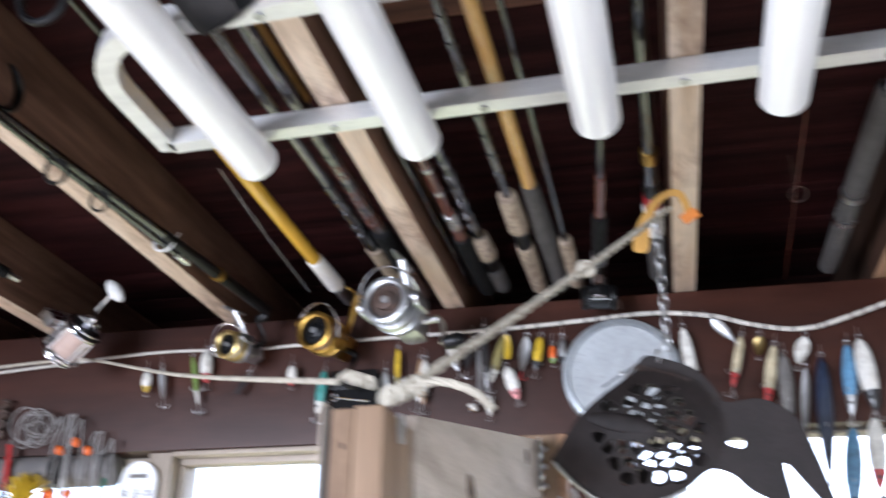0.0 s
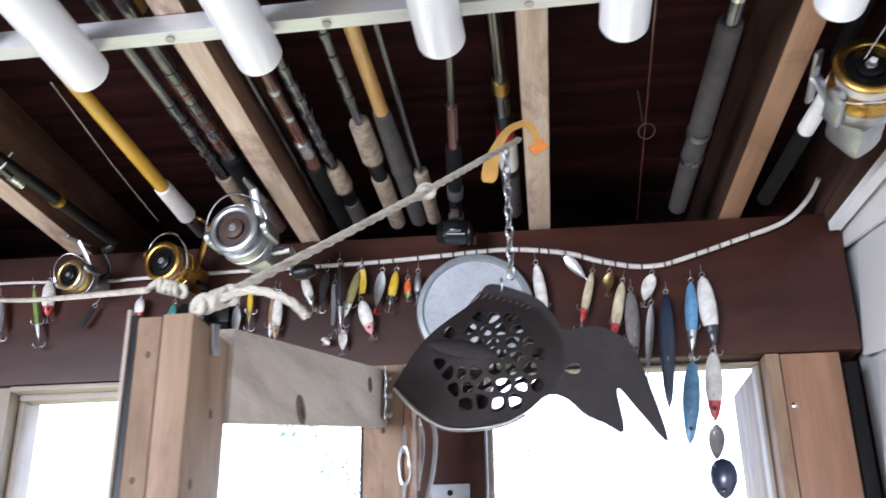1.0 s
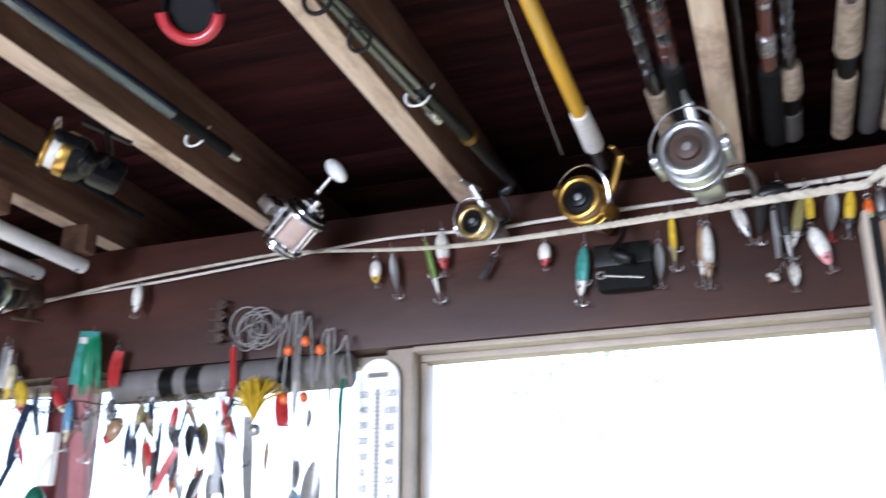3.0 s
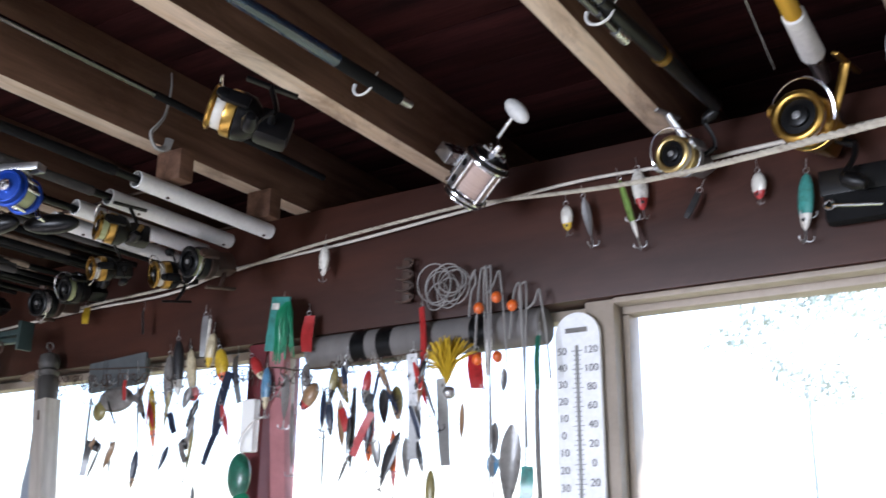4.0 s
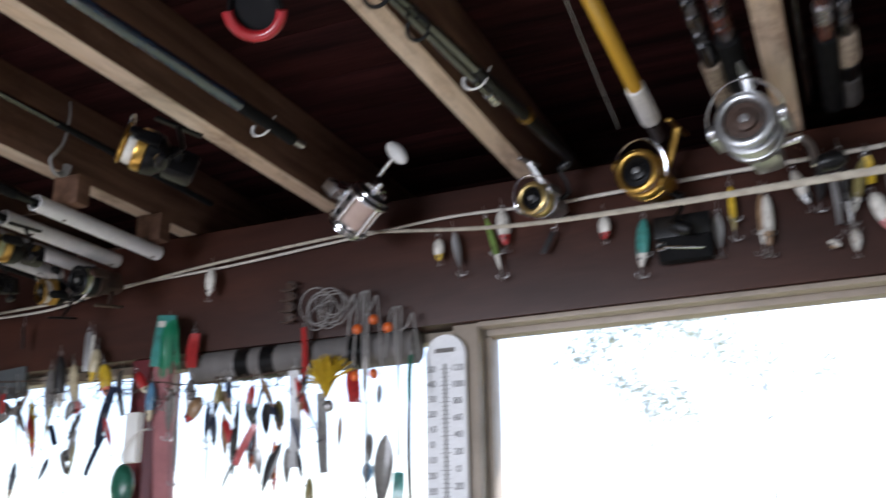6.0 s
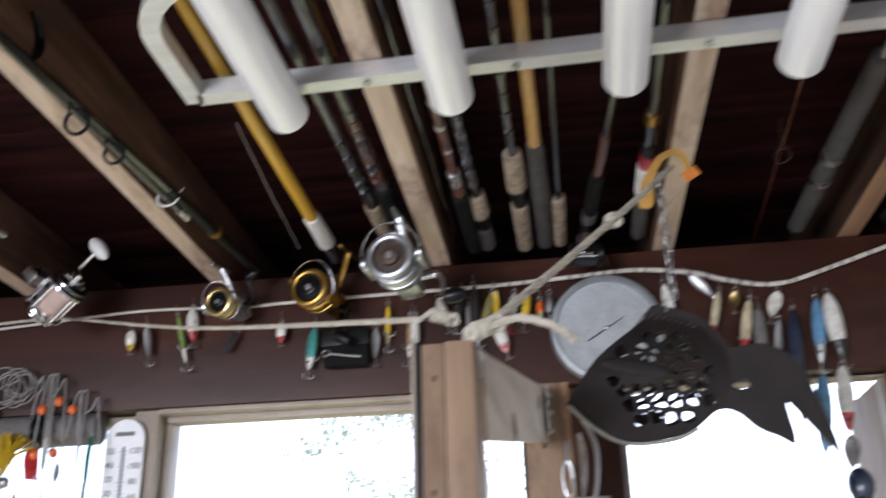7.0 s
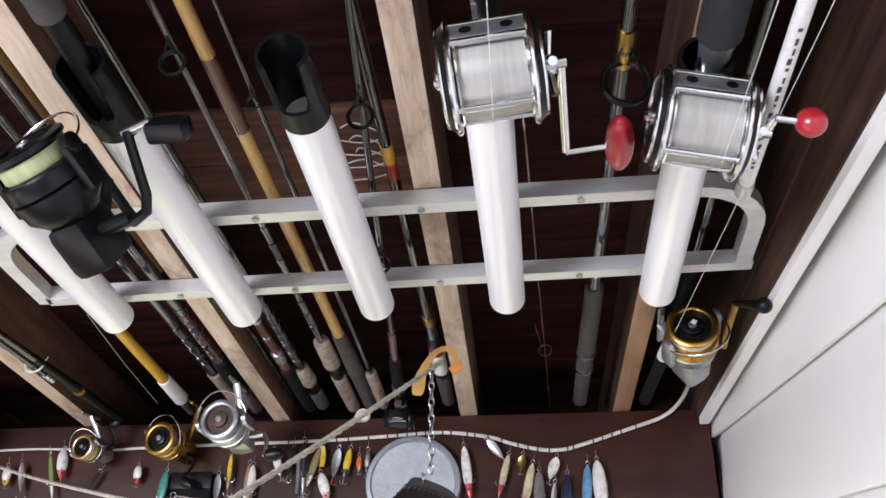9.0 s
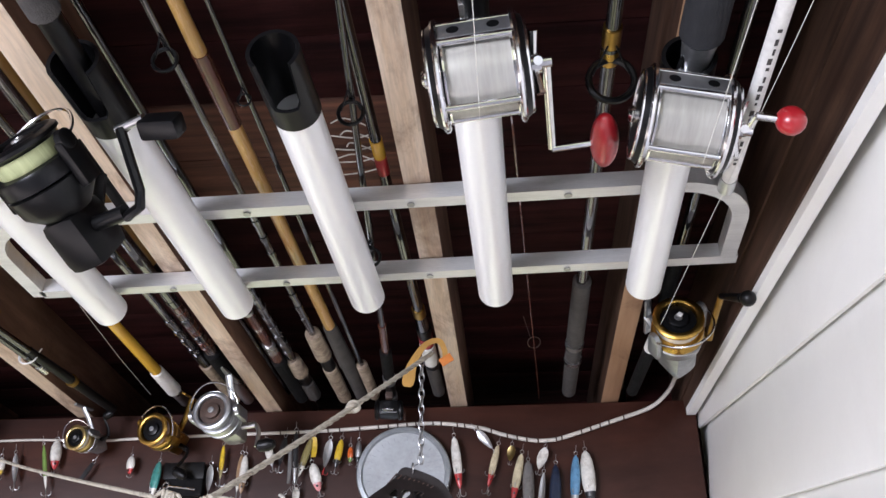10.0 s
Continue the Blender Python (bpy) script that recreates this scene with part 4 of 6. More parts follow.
def rope(pts, r, name, label, k=8, twist=True):
    """A laid rope: three strands round a line."""
    c = curve(pts, k)
    ob = thing(name, Matrix.Translation(c[0]), label, "rope")
    n = len(c)
    dense = []
    for j in range(n - 1):
        d = (c[j + 1] - c[j]).length
        m = max(1, int(d / (r * 1.1)))
        dense += [c[j].lerp(c[j + 1], i / m) for i in range(m)]
    dense.append(c[-1])
    for st in range(3):
        out = []
        for j, p in enumerate(dense):
            d = (dense[min(j + 1, len(dense) - 1)] - dense[max(j - 1, 0)]).normalized()
            u = d.orthogonal() if abs(d.z) > 0.95 else d.cross(Vector((0, 0, 1)))
            u.normalize()
            v = d.cross(u)
            a = j * 0.62 + st * 2.094
            out.append(p + (u * math.cos(a) + v * math.sin(a)) * r * 0.46 - c[0])
        part("strand", Shape().sweep(out, r * 0.58, 6), rope_mat, ob)
    return ob


KNOT = Vector((-0.262, -0.862, 1.883))
rope([(-2.30, -0.02, 2.165), (-2.136, -0.03, 2.179), (-1.785, -0.03, 2.190), (-1.499, -0.03, 2.217), (-1.2, -0.035, 2.232), (-1.10, -0.05, 2.222), (-0.72, -0.41, 2.062), KNOT + Vector((-0.055, -0.005, 0.010))], 0.0030, "guy_rope", "thin white rope from the wall to the post", 10)
rope([KNOT, (-0.19, -0.73, 1.99), (-0.124, -0.605, 2.092), (-0.06, -0.49, 2.19), (-0.018, -0.40, 2.262)], 0.0045, "twisted_rope", "cream twisted rope running up to a joist")
rope([KNOT, KNOT + Vector((0.03, -0.004, 0.006)), KNOT + Vector((0.06, -0.006, -0.004)), KNOT + Vector((0.078, -0.008, -0.02))], 0.0038, "rope_tail", "loose cut end of cream rope")


def knot(c, r, turns, label, axis=(1, 0.4, 0.5)):
    ob = thing("rope_knot", Matrix.Translation(c), label, "knot")
    random.seed(int(abs(c[0]) * 1000))
    for k in range(turns):
        ax = Vector(axis) + Vector((random.uniform(-.9, .9), random.uniform(-.9, .9), random.uniform(-.9, .9)))
        off = Vector(axis).normalized() * r * 1.6 * (k - (turns - 1) / 2)
        part("turn", Shape().ring(off, ax, r * 1.75, r, 20, 8), rope_mat, ob)
    return ob


knot(KNOT, 0.0034, 6, "tight knot of thick cream rope at the post")
knot(KNOT + Vector((-0.038, -0.003, 0.012)), 0.0024, 7, "coiled rope whipping beside the post knot", (1, 0.1, -0.3))
knot(Vector((-0.124, -0.605, 2.092)), 0.0042, 2, "single knot in the twisted rope", (0.5, 0.8, 0.6))
st = thing("strap", pose(-0.02, -0.395, 2.298), "worn orange strap nailed under a joist", "strap")
band = curve([(-0.042, -0.014, -0.102), (-0.040, -0.013, -0.090), (-0.034, -0.011, -0.060), (-0.016, -0.008, -0.026), (0.002, -0.006, -0.013), (0.016, -0.006, -0.014), (0.024, -0.006, -0.03), (0.026, -0.006, -0.046)], 6)
vs, fs = [], []
for j, p in enumerate(band):
    t = j / (len(band) - 1)
    d = (band[min(j + 1, len(band) - 1)] - band[max(j - 1, 0)]).normalized()
    w = 0.0050 + 0.0060 * math.exp(-((t - 0.16) / 0.17) ** 2) * min(1.0, 0.45 + 9 * t)
    n = Vector((-d.z, 0, d.x)) * w
    vs += [p + n, p - n, p - n + Vector((0, 0.0028, 0)), p + n + Vector((0, 0.0028, 0))]
for j in range(len(band) - 1):
    fs += [(4 * j + i, 4 * j + (i + 1) % 4, 4 * j + 4 + (i + 1) % 4, 4 * j + 4 + i) for i in range(4)]
fs += [(3, 2, 1, 0), (len(vs) - 4, len(vs) - 3, len(vs) - 2, len(vs) - 1)]
part("band", Shape().add(vs, fs), orange_strap, st)
part("tab", Shape().box(-0.010, 0.014, -0.002, 0.001, -0.008, 0.008, 0.001, Matrix.Translation((0.026, -0.007, -0.052)) @ Matrix.Rotation(radians(-32), 4, "Y")), tab_orange, st, "brighter orange square end")

chain = thing("chain", pose(-0.037, -0.400, 2.245), "thin grey steel chain hanging from a strap", "chain")
for k in range(13):
    z = -0.0148 * k
    a = (k % 2) * math.pi / 2 + 0.5
    q = Matrix.Rotation(a, 3, "Z")
    pts = [q @ Vector((0.0048 * math.cos(t), 0, z + 0.0100 * math.sin(t))) for t in np.linspace(0, 2 * math.pi, 15)[:-1]]
    part("link", Shape().sweep(pts, 0.0014, 6, closed=True), steel, chain)

# ---- pierced steel fish ----
def flat_plate(name, outline, holes, thick, material, parent, label=""):
    cu = bpy.data.curves.new(name, "CURVE")
    cu.dimensions, cu.fill_mode, cu.extrude, cu.bevel_depth = "2D", "BOTH", thick / 2, 0.0006
    for ring in [outline] + holes:
        sp = cu.splines.new("POLY")
        sp.points.add(len(ring) - 1)
        for p, (x, z) in zip(sp.points, ring):
            p.co = (x, z, 0, 1)
        sp.use_cyclic_u = True
    tmp = new("tmp", cu)
    me = bpy.data.meshes.new_from_object(tmp.evaluated_get(bpy.context.evaluated_depsgraph_get()))
    bpy.data.objects.remove(tmp)
    me.transform(Matrix.Rotation(radians(90), 4, "X"))
    me.materials.clear()
    me.materials.append(material)
    ob = new(name, me)
    ob.parent = parent
    if label:
        ob["label"] = label
    return ob


fish = thing("fish_ornament", pose(-0.051, -0.402, 2.038, 0, 0, -4), "dark pierced steel fish hanging from a chain", "ornament")
body = [(p.x, p.y) for p in curve([Vector((x, z, 0)) for x, z in ((-0.141, -0.112), (-0.10, -0.060), (-0.037, -0.012), (-0.019, 0.012), (0.003, 0.010), (0.046, -0.010), (0.068, -0.038), (0.078, -0.054),
        (0.118, -0.052), (0.152, -0.072), (0.168, -0.105), (0.190, -0.196), (0.160, -0.160), (0.136, -0.130), (0.140, -0.182), (0.118, -0.172), (0.095, -0.160), (0.075, -0.140), (0.052, -0.134),
        (0.024, -0.154), (-0.010, -0.166), (-0.069, -0.168), (-0.109, -0.146), (-0.138, -0.122))], 4)]
def web(seed, skip_fin, edge):
    """Rounded irregular holes with thin bridges between them."""
    random.seed(seed)
    cells, seeds = [], []
    for row in range(11):
        for col in range(11):
            seeds.append((-0.112 + col * 0.0205 + (row % 2) * 0.010 + random.uniform(-.0055, .0055), 0.0 - row * 0.0178 + random.uniform(-.005, .005)))
    for cx, cz in seeds:
        inside = ((cx + 0.013) / 0.066) ** 2 + ((cz + 0.087) / 0.066) ** 2
        fin = ((cx + 0.052) / 0.046) ** 2 + ((cz + 0.078 + 0.25 * (cx + 0.052)) / 0.012) ** 2
        if inside > 1 or (fin < 1 and skip_fin):
            continue
        cell = [(cx - 0.011, cz - 0.011), (cx + 0.011, cz - 0.011), (cx + 0.011, cz + 0.011), (cx - 0.011, cz + 0.011)]
        for ox, oz in seeds:
            dx, dz = ox - cx, oz - cz
            d = math.hypot(dx, dz)
            if d < 1e-6 or d > 0.05:
                continue
            far = [((px - cx) * dx + (pz - cz) * dz) / d - (d / 2 - 0.0019) for px, pz in cell]
            out = []
            for k in range(len(cell)):
                p, q, fp, fq = cell[k], cell[(k + 1) % len(cell)], far[k], far[(k + 1) % len(cell)]
                if fp <= 0:
                    out.append(p)
                if (fp <= 0) != (fq <= 0):
                    t = fp / (fp - fq)
                    out.append((p[0] + (q[0] - p[0]) * t, p[1] + (q[1] - p[1]) * t))
            cell = out
            if len(cell) < 3:
                break
        if len(cell) < 3:
            continue
        for k in range(2):
            cell = [(p[0] * w + q[0] * (1 - w), p[1] * w + q[1] * (1 - w)) for p, q in zip(cell, cell[1:] + cell[:1]) for w in (0.75, 0.25)]
        if max(p[0] for p in cell) - min(p[0] for p in cell) > 0.006 and min(math.hypot(p[0] - q[0], p[1] - q[1]) for p in cell for q in edge) > 0.006:
            cells.append(cell)
    return cells


def bulge(ob, depth, cx, rx, rz):
    bm = bmesh.new()
    bm.from_mesh(ob.data)
    for size in (0.03, 0.016, 0.009):
        bmesh.ops.triangulate(bm, faces=[f for f in bm.faces if len(f.verts) > 3])
        bmesh.ops.subdivide_edges(bm, edges=[e for e in bm.edges if e.calc_length() > size], cuts=2)
    bmesh.ops.triangulate(bm, faces=[f for f in bm.faces if len(f.verts) > 3])
    bm.to_mesh(ob.data)
    bm.free()
    for v in ob.data.vertices:
        q = ((v.co.x - cx) / rx) ** 2 + ((v.co.z + 0.085) / rz) ** 2
        v.co.y += depth * max(0.0, 1 - q) ** 1.2
    ob.data.polygons.foreach_set("use_smooth", [True] * len(ob.data.polygons))
    ob.data.set_sharp_from_angle(angle=0.75)


cells = web(5, True, body)
cells.append([(0.084 + 0.011 * math.cos(a), -0.104 + 0.007 * math.sin(a) * (1 + 0.4 * math.cos(a))) for a in np.linspace(0, 2 * math.pi, 13)[:-1]])
bulge(flat_plate("plate", body, cells, 0.004, fish_steel, fish), -0.026, -0.030, 0.105, 0.085)
oval = [(-0.014 + 0.074 * math.cos(a), -0.087 + 0.069 * math.sin(a)) for a in np.linspace(0, 2 * math.pi, 49)[:-1]]
bulge(flat_plate("back_shell", oval, web(9, False, oval), 0.004, fish_steel, fish), 0.024, -0.014, 0.076, 0.071)
part("fin", Shape().ball((-0.048, -0.027, -0.078), 0.046, 0.003, 0.012, 18, Matrix.Translation((-0.048, 0, -0.078)) @ Matrix.Rotation(radians(14), 4, "Y") @ Matrix.Translation((0.048, 0, 0.078))), fish_steel, fish)
for k in range(9):
    x = -0.026 + k * 0.0078
    part("fin_ray", Shape().cyl((x, -0.004, 0.004 - k * 0.003), (x - 0.022, -0.004, -0.020 - k * 0.002), 0.0014, 0.0008, 6), iron, fish)
# paler steel bar paints the light caught by the plate's lower edge
part("rim", Shape().sweep(curve([(-0.140, -0.002, -0.116), (-0.108, -0.002, -0.149), (-0.069, -0.002, -0.171), (-0.010, -0.002, -0.170), (0.024, -0.002, -0.157)], 5), 0.0035, 8, 0.7), steel, fish)
part("ring", Shape().ring((0, 0, 0.012), (1, 0.3, 0), 0.009, 0.0013, 18, 6), steel, fish)

# ---- round dial on the beam ----
dial_face = mat("faded_dial_face", (0.39, 0.41, 0.425), 0.4, c2=(0.30, 0.315, 0.325), scale=14, bump=0.05, stain=0.35, stain_scale=16)
dial_rim = mat("dull_zinc_rim", (0.36, 0.385, 0.40), 0.4, 0.6, scale=18, grime=0.3)
dial = thing("dial_thermometer", Matrix.Translation((-0.111, -0.002, 2.146)) @ Matrix.Rotation(radians(90), 4, "X"), "round faded dial thermometer with a dull metal rim", "thermometer")
part("case", Shape().lathe([(0.098, 0.0), (0.1005, 0.006), (0.1005, 0.024), (0.098, 0.028), (0.090, 0.029), (0.087, 0.024)], 64, close=False), dial_rim, dial)
part("face", Shape().lathe([(0.0002, 0.0235), (0.088, 0.0235), (0.089, 0.020)], 64, close=False), dial_face, dial)
part("needle", Shape().cyl((-0.034, -0.022, 0.026), (0.03, 0.018, 0.026), 0.0012, 0.0006, 6), black_plastic, dial)
part("hub", Shape().lathe([(0.004, 0.0235), (0.004, 0.028), (0.002, 0.029)], 14), steel, dial)
random.seed(8)
for k in range(26):
    a = math.pi * (1.25 - 1.5 * k / 25)
    r = 0.074
    part("mark", Shape().box(-0.004, 0.004, -0.0006, 0.0006, 0.0236, 0.0242, 0, Matrix.Rotation(a, 4, "Z") @ Matrix.Translation((r, 0, 0))), dial_rim, dial)

# ---- cable along the beam ----
cab = thing("cable", pose(-0.02, -0.012, 2.25), "grubby white cable clipped along the beam", "cable")
cp = [(-2.5, 2.165), (-2.15, 2.178), (-1.90, 2.180), (-1.72, 2.206), (-1.45, 2.216), (-1.2, 2.232), (-0.984, 2.244), (-0.80, 2.238), (-0.712, 2.240), (-0.55, 2.243), (-0.309, 2.246), (-0.169, 2.252), (-0.05, 2.257), (0.047, 2.245), (0.10, 2.228), (0.16, 2.214), (0.20, 2.213),
      (0.236, 2.220), (0.345, 2.254), (0.42, 2.280)]
pts = [Vector((x + 0.02, 0, z - 2.25)) for x, z in cp] + [Vector((0.478, -0.02, 0.058)), Vector((0.492, -0.06, 0.080))]
pts = curve(pts, 6)
part("sheath", Shape().sweep(pts, lambda t: 0.0028 + 0.0016 * max(0.0, min(1.0, (t - 0.3) / 0.25)), 10), cable_mat, cab)
for k in range(30):
    x = -0.36 + k * 0.0255 + random.uniform(-.008, .008)
    near = min(pts, key=lambda p: abs(p.x - x))
    part("wrap", Shape().ring(near, (1, 0, 0.1), 0.0044, 0.0012, 14, 6, 1.5), iron, cab)

# hanging line with a loop between the joists
ln = thing("rod_tip", pose(0.14, -0.55, 2.335), "thin rusty rod tip with a wire guide loop", "rod tip")
part("blank", Shape().cyl((-0.005, -0.5, 0), (0.045, 0.62, 0), 0.0018, 0.0012, 8), brown_blank, ln)
part("guide", Shape().sweep(curve([(0.010, 0.165, 0), (0.017, 0.205, -0.006), (0.024, 0.250, -0.009)], 5), 0.0006, 6).ring((0.030, 0.264, -0.011), (0.1, -0.6, -0.8), 0.0125, 0.0007, 20, 6), iron, ln)
for x0, y0, x1, y1, z in ((-0.622, -0.55, -0.655, -0.10, 2.31), (0.437, -1.96, 0.352, -0.66, 2.19), (0.108, -2.1, 0.104, -1.30, 2.12), (0.335, -2.1, 0.318, -1.21, 2.12)):
    solid("fishing_line", Shape().sweep([(x0, y0, z), ((x0 + x1) / 2, (y0 + y1) / 2, z - 0.004), (x1, y1, z)], 0.0004, 5), line_white, "thin clear fishing line", "fishing line", "lines")

rod(-0.430, 2.33, [(-2.2, -1.02, .006, .008, brown_blank, "blank"), (-1.02, -0.9, .008, .009, dark_blank, "ferrule")], "orange-brown rod section beside a joist")
wc = thing("snood_coil", pose(-0.075, -0.86, 2.41), "loose coil of pale trace wire under the roof boards", "coil")
random.seed(17)
for k in range(4):
    part("turn", Shape().sweep(curve([(random.uniform(-.06, -.03), -0.05 + 0.03 * k, 0), (-0.02, -0.065 + 0.03 * k, -0.004), (0.015, -0.04 + 0.03 * k, -0.008), (-0.01, -0.02 + 0.03 * k, -0.006), (-0.05, -0.02 + 0.035 * k, 0)], 6), 0.0011, 5), cable_mat, wc)

# ---- lures on the beam and in the left windows ----
def paint(name, c, rough=0.3):
    return mat("lure_" + name, c, rough, scale=60, grime=0.3, coat=0.3, bump=0.05, stain=0.6, stain_scale=45)


l_white, l_red, l_green, l_black = paint("white", (0.70, 0.68, 0.62)), paint("red", (0.45, 0.03, 0.03)), paint("green", (0.18, 0.30, 0.07)), paint("black", (0.02, 0.02, 0.022))
l_yellow, l_olive, l_tan, l_orange = paint("yellow", (0.68, 0.46, 0.03)), paint("olive", (0.26, 0.22, 0.08)), paint("tan", (0.32, 0.20, 0.11)), paint("orange", (0.75, 0.14, 0.02))
l_pink, l_cream, l_grey, l_navy = paint("pink", (0.70, 0.28, 0.28)), paint("cream", (0.62, 0.54, 0.36)), paint("grey", (0.19, 0.18, 0.17)), paint("navy", (0.02, 0.03, 0.06))
l_blue, l_teal, l_dgreen = paint("blue", (0.12, 0.28, 0.45)), paint("teal", (0.06, 0.28, 0.25)), paint("dark_green", (0.02, 0.14, 0.09))


def treble(size):
    s = Shape().cyl((0, 0, 0), (0, 0, -size * 0.6), size * 0.06, n=6)
    for k in range(3):
        a = k * 2.094 + 0.4
        q = Matrix.Rotation(a, 3, "Z")
        s.sweep([q @ Vector((size * 0.32 * (1 - math.cos(t)), 0, -size * 0.6 - size * 0.32 * math.sin(t))) for t in np.linspace(0, 3.5, 9)], size * 0.045, 5)
    return s


WORDS = {l_white.name: "white", l_red.name: "red", l_green.name: "green", l_black.name: "black", l_yellow.name: "yellow", l_olive.name: "olive", l_tan.name: "tan", l_orange.name: "orange", l_pink.name: "pink",
         l_cream.name: "cream", l_grey.name: "grey", l_navy.name: "navy", l_blue.name: "blue", l_teal.name: "teal", l_dgreen.name: "dark green", steel.name: "silver", pale_gold.name: "gold"}


def lure(x, y, z, length, width, kind, a, b, lean):
    """Hangs from (x, y, z) downwards; lean turns its lower end towards +x."""
    m = pose(x, y, z, 0, -lean, 0) @ Matrix.Rotation(math.sin(x * 91.0) * 0.5, 4, "Z")
    ca, cb = WORDS[a.name], WORDS[b.name]
    r = width / 2
    if kind == "plug":
        ob = thing("fishing_lure", m, f"hanging {ca} and {cb} plug lure with treble hooks" if ca != cb else f"hanging {ca} plug lure with treble hooks", "lure", "hanging lures")
        prof = [(0.12, 0), (0.55, 0.06), (0.86, 0.2), (1.0, 0.4), (0.95, 0.6), (0.78, 0.72)]
        part("body", Shape().lathe([(r * p, -length * q) for p, q in prof], 14, Matrix.Diagonal((1, 0.62, 1, 1))), a, ob)
        part("head", Shape().lathe([(r * p, -length * q) for p, q in ((0.779, 0.719), (0.66, 0.82), (0.44, 0.93), (0.12, 1.0))], 14, Matrix.Diagonal((1, 0.62, 1, 1))), b, ob)
        if r > 0.006:
            part("eye", Shape().ball((0, -r * 0.46, -length * 0.83), r * 0.24, r * 0.12, r * 0.24, 10), l_black if ca != "black" else l_white, ob)
        h = part("hook", treble(min(0.02, length * 0.25)), steel, ob)
        h.location = (0, r * 0.3, -length * 0.5 - 0.004)
        h = part("hook", treble(min(0.018, length * 0.22)), steel, ob)
        h.location = (0, 0, -length)
    elif kind == "spoon":
        ob = thing("spoon_lure", m, f"hanging {ca} spoon lure", "lure", "hanging lures")
        vs, fs = [], []
        n, k = 10, 5
        for side in (0, 1):
            for j in range(n + 1):
                t = j / n
                w = r * (math.sin(math.pi * min(1, max(0.04, t ** 0.75))) ** 0.7)
                for i in range(k):
                    u = -1 + 2 * i / (k - 1)
                    vs.append((u * w, 0.28 * r * (1 - u * u) * math.sin(math.pi * t) + side * 0.0012, -length * t))
        o = (n + 1) * k
        for j in range(n):
            for i in range(k - 1):
                q = j * k + i
                fs += [(q, q + 1, q + k + 1, q + k), (o + q, o + q + k, o + q + k + 1, o + q + 1)]
            fs += [(j * k, (j + 1) * k, o + (j + 1) * k, o + j * k), (j * k + k - 1, o + j * k + k - 1, o + (j + 1) * k + k - 1, (j + 1) * k + k - 1)]
        part("blade", Shape().add(vs, fs), a, ob)
        h = part("hook", treble(min(0.018, length * 0.25)), b, ob)
        h.location = (0, 0, -length)
    else:
        ob = thing("lure_strip", m, f"flat hanging {ca} strip of tackle", "tackle", "hanging lures")
        vs, fs = [], []
        n = 10
        for j in range(n + 1):
            t = j / n
            cx, cy = 0.18 * r * math.sin(4 * t + x * 40), 0.4 * r * math.sin(3 * t + x * 20)
            w = r * (0.82 + 0.18 * math.sin(math.pi * t))
            for sx, sy in ((-1, -1), (1, -1), (1, 1), (-1, 1)):
                vs.append((cx + sx * w, cy + sy * 0.0012, -length * t))
        for j in range(n):
            for i in range(4):
                k = (i + 1) % 4
                fs.append((j * 4 + i, j * 4 + k, j * 4 + 4 + k, j * 4 + 4 + i))
        fs += [(3, 2, 1, 0), tuple(4 * n + i for i in range(4))]
        part("strip", Shape().add(vs, fs), a, ob)
    part("snap", Shape().ring((0, 0, 0.004), (0, 1, 0), 0.004, 0.0006, 12, 5).cyl((0, 0, 0.008), (0, 0, 0.022), 0.0005, n=5), steel, ob)
    return ob


lure(-0.912, -0.022, 2.228, 0.100, 0.012, "plug", l_green, l_white, 14)
lure(-0.883, -0.022, 2.238, 0.065, 0.024, "plug", l_white, l_red, 5)
lure(-0.793, -0.022, 2.185, 0.041, 0.010, "strip", l_black, steel, -29)
lure(-0.708, -0.022, 2.198, 0.039, 0.023, "plug", l_white, l_red, 1)
lure(-0.972, -0.022, 2.210, 0.066, 0.016, "spoon", steel, steel, 9)
lure(-0.644, -0.022, 2.184, 0.081, 0.024, "plug", l_teal, l_white, -6)
lure(-0.529, -0.022, 2.174, 0.058, 0.015, "spoon", steel, steel, -1)
lure(-0.463, -0.022, 2.196, 0.081, 0.013, "plug", l_tan, l_white, -3)
lure(-1.002, -0.022, 2.203, 0.041, 0.020, "plug", l_white, l_yellow, 3)
lure(-0.506, -0.022, 2.217, 0.075, 0.012, "plug", l_yellow, l_olive, 0)
lure(-0.455, -0.022, 2.193, 0.082, 0.018, "plug", l_white, l_tan, -2)
lure(-0.412, -0.022, 2.225, 0.059, 0.018, "plug", l_white, steel, 17)
lure(-0.371, -0.022, 2.231, 0.063, 0.018, "spoon", l_black, steel, -8)
lure(-0.356, -0.022, 2.204, 0.073, 0.009, "strip", steel, steel, -2)
lure(-0.313, -0.022, 2.228, 0.087, 0.016, "plug", l_olive, l_white, -16)
lure(-0.308, -0.022, 2.230, 0.044, 0.012, "strip", l_yellow, steel, 3)
lure(-0.308, -0.022, 2.172, 0.062, 0.024, "plug", l_white, l_pink, 17)
lure(-0.272, -0.022, 2.224, 0.063, 0.018, "spoon", steel, l_red, -9)
lure(-0.247, -0.022, 2.223, 0.063, 0.016, "plug", l_yellow, l_black, -10)
lure(-0.227, -0.022, 2.206, 0.033, 0.014, "plug", l_orange, l_green, 0)
lure(-0.209, -0.022, 2.218, 0.048, 0.014, "plug", steel, l_black, -2)
lure(-0.339, -0.022, 2.121, 0.036, 0.015, "spoon", l_white, steel, 0)
lure(-0.365, -0.022, 2.107, 0.013, 0.022, "plug", l_white, l_tan, -39)
lure(-0.345, -0.034, 2.240, 0.112, 0.013, "plug", l_black, steel, 2)
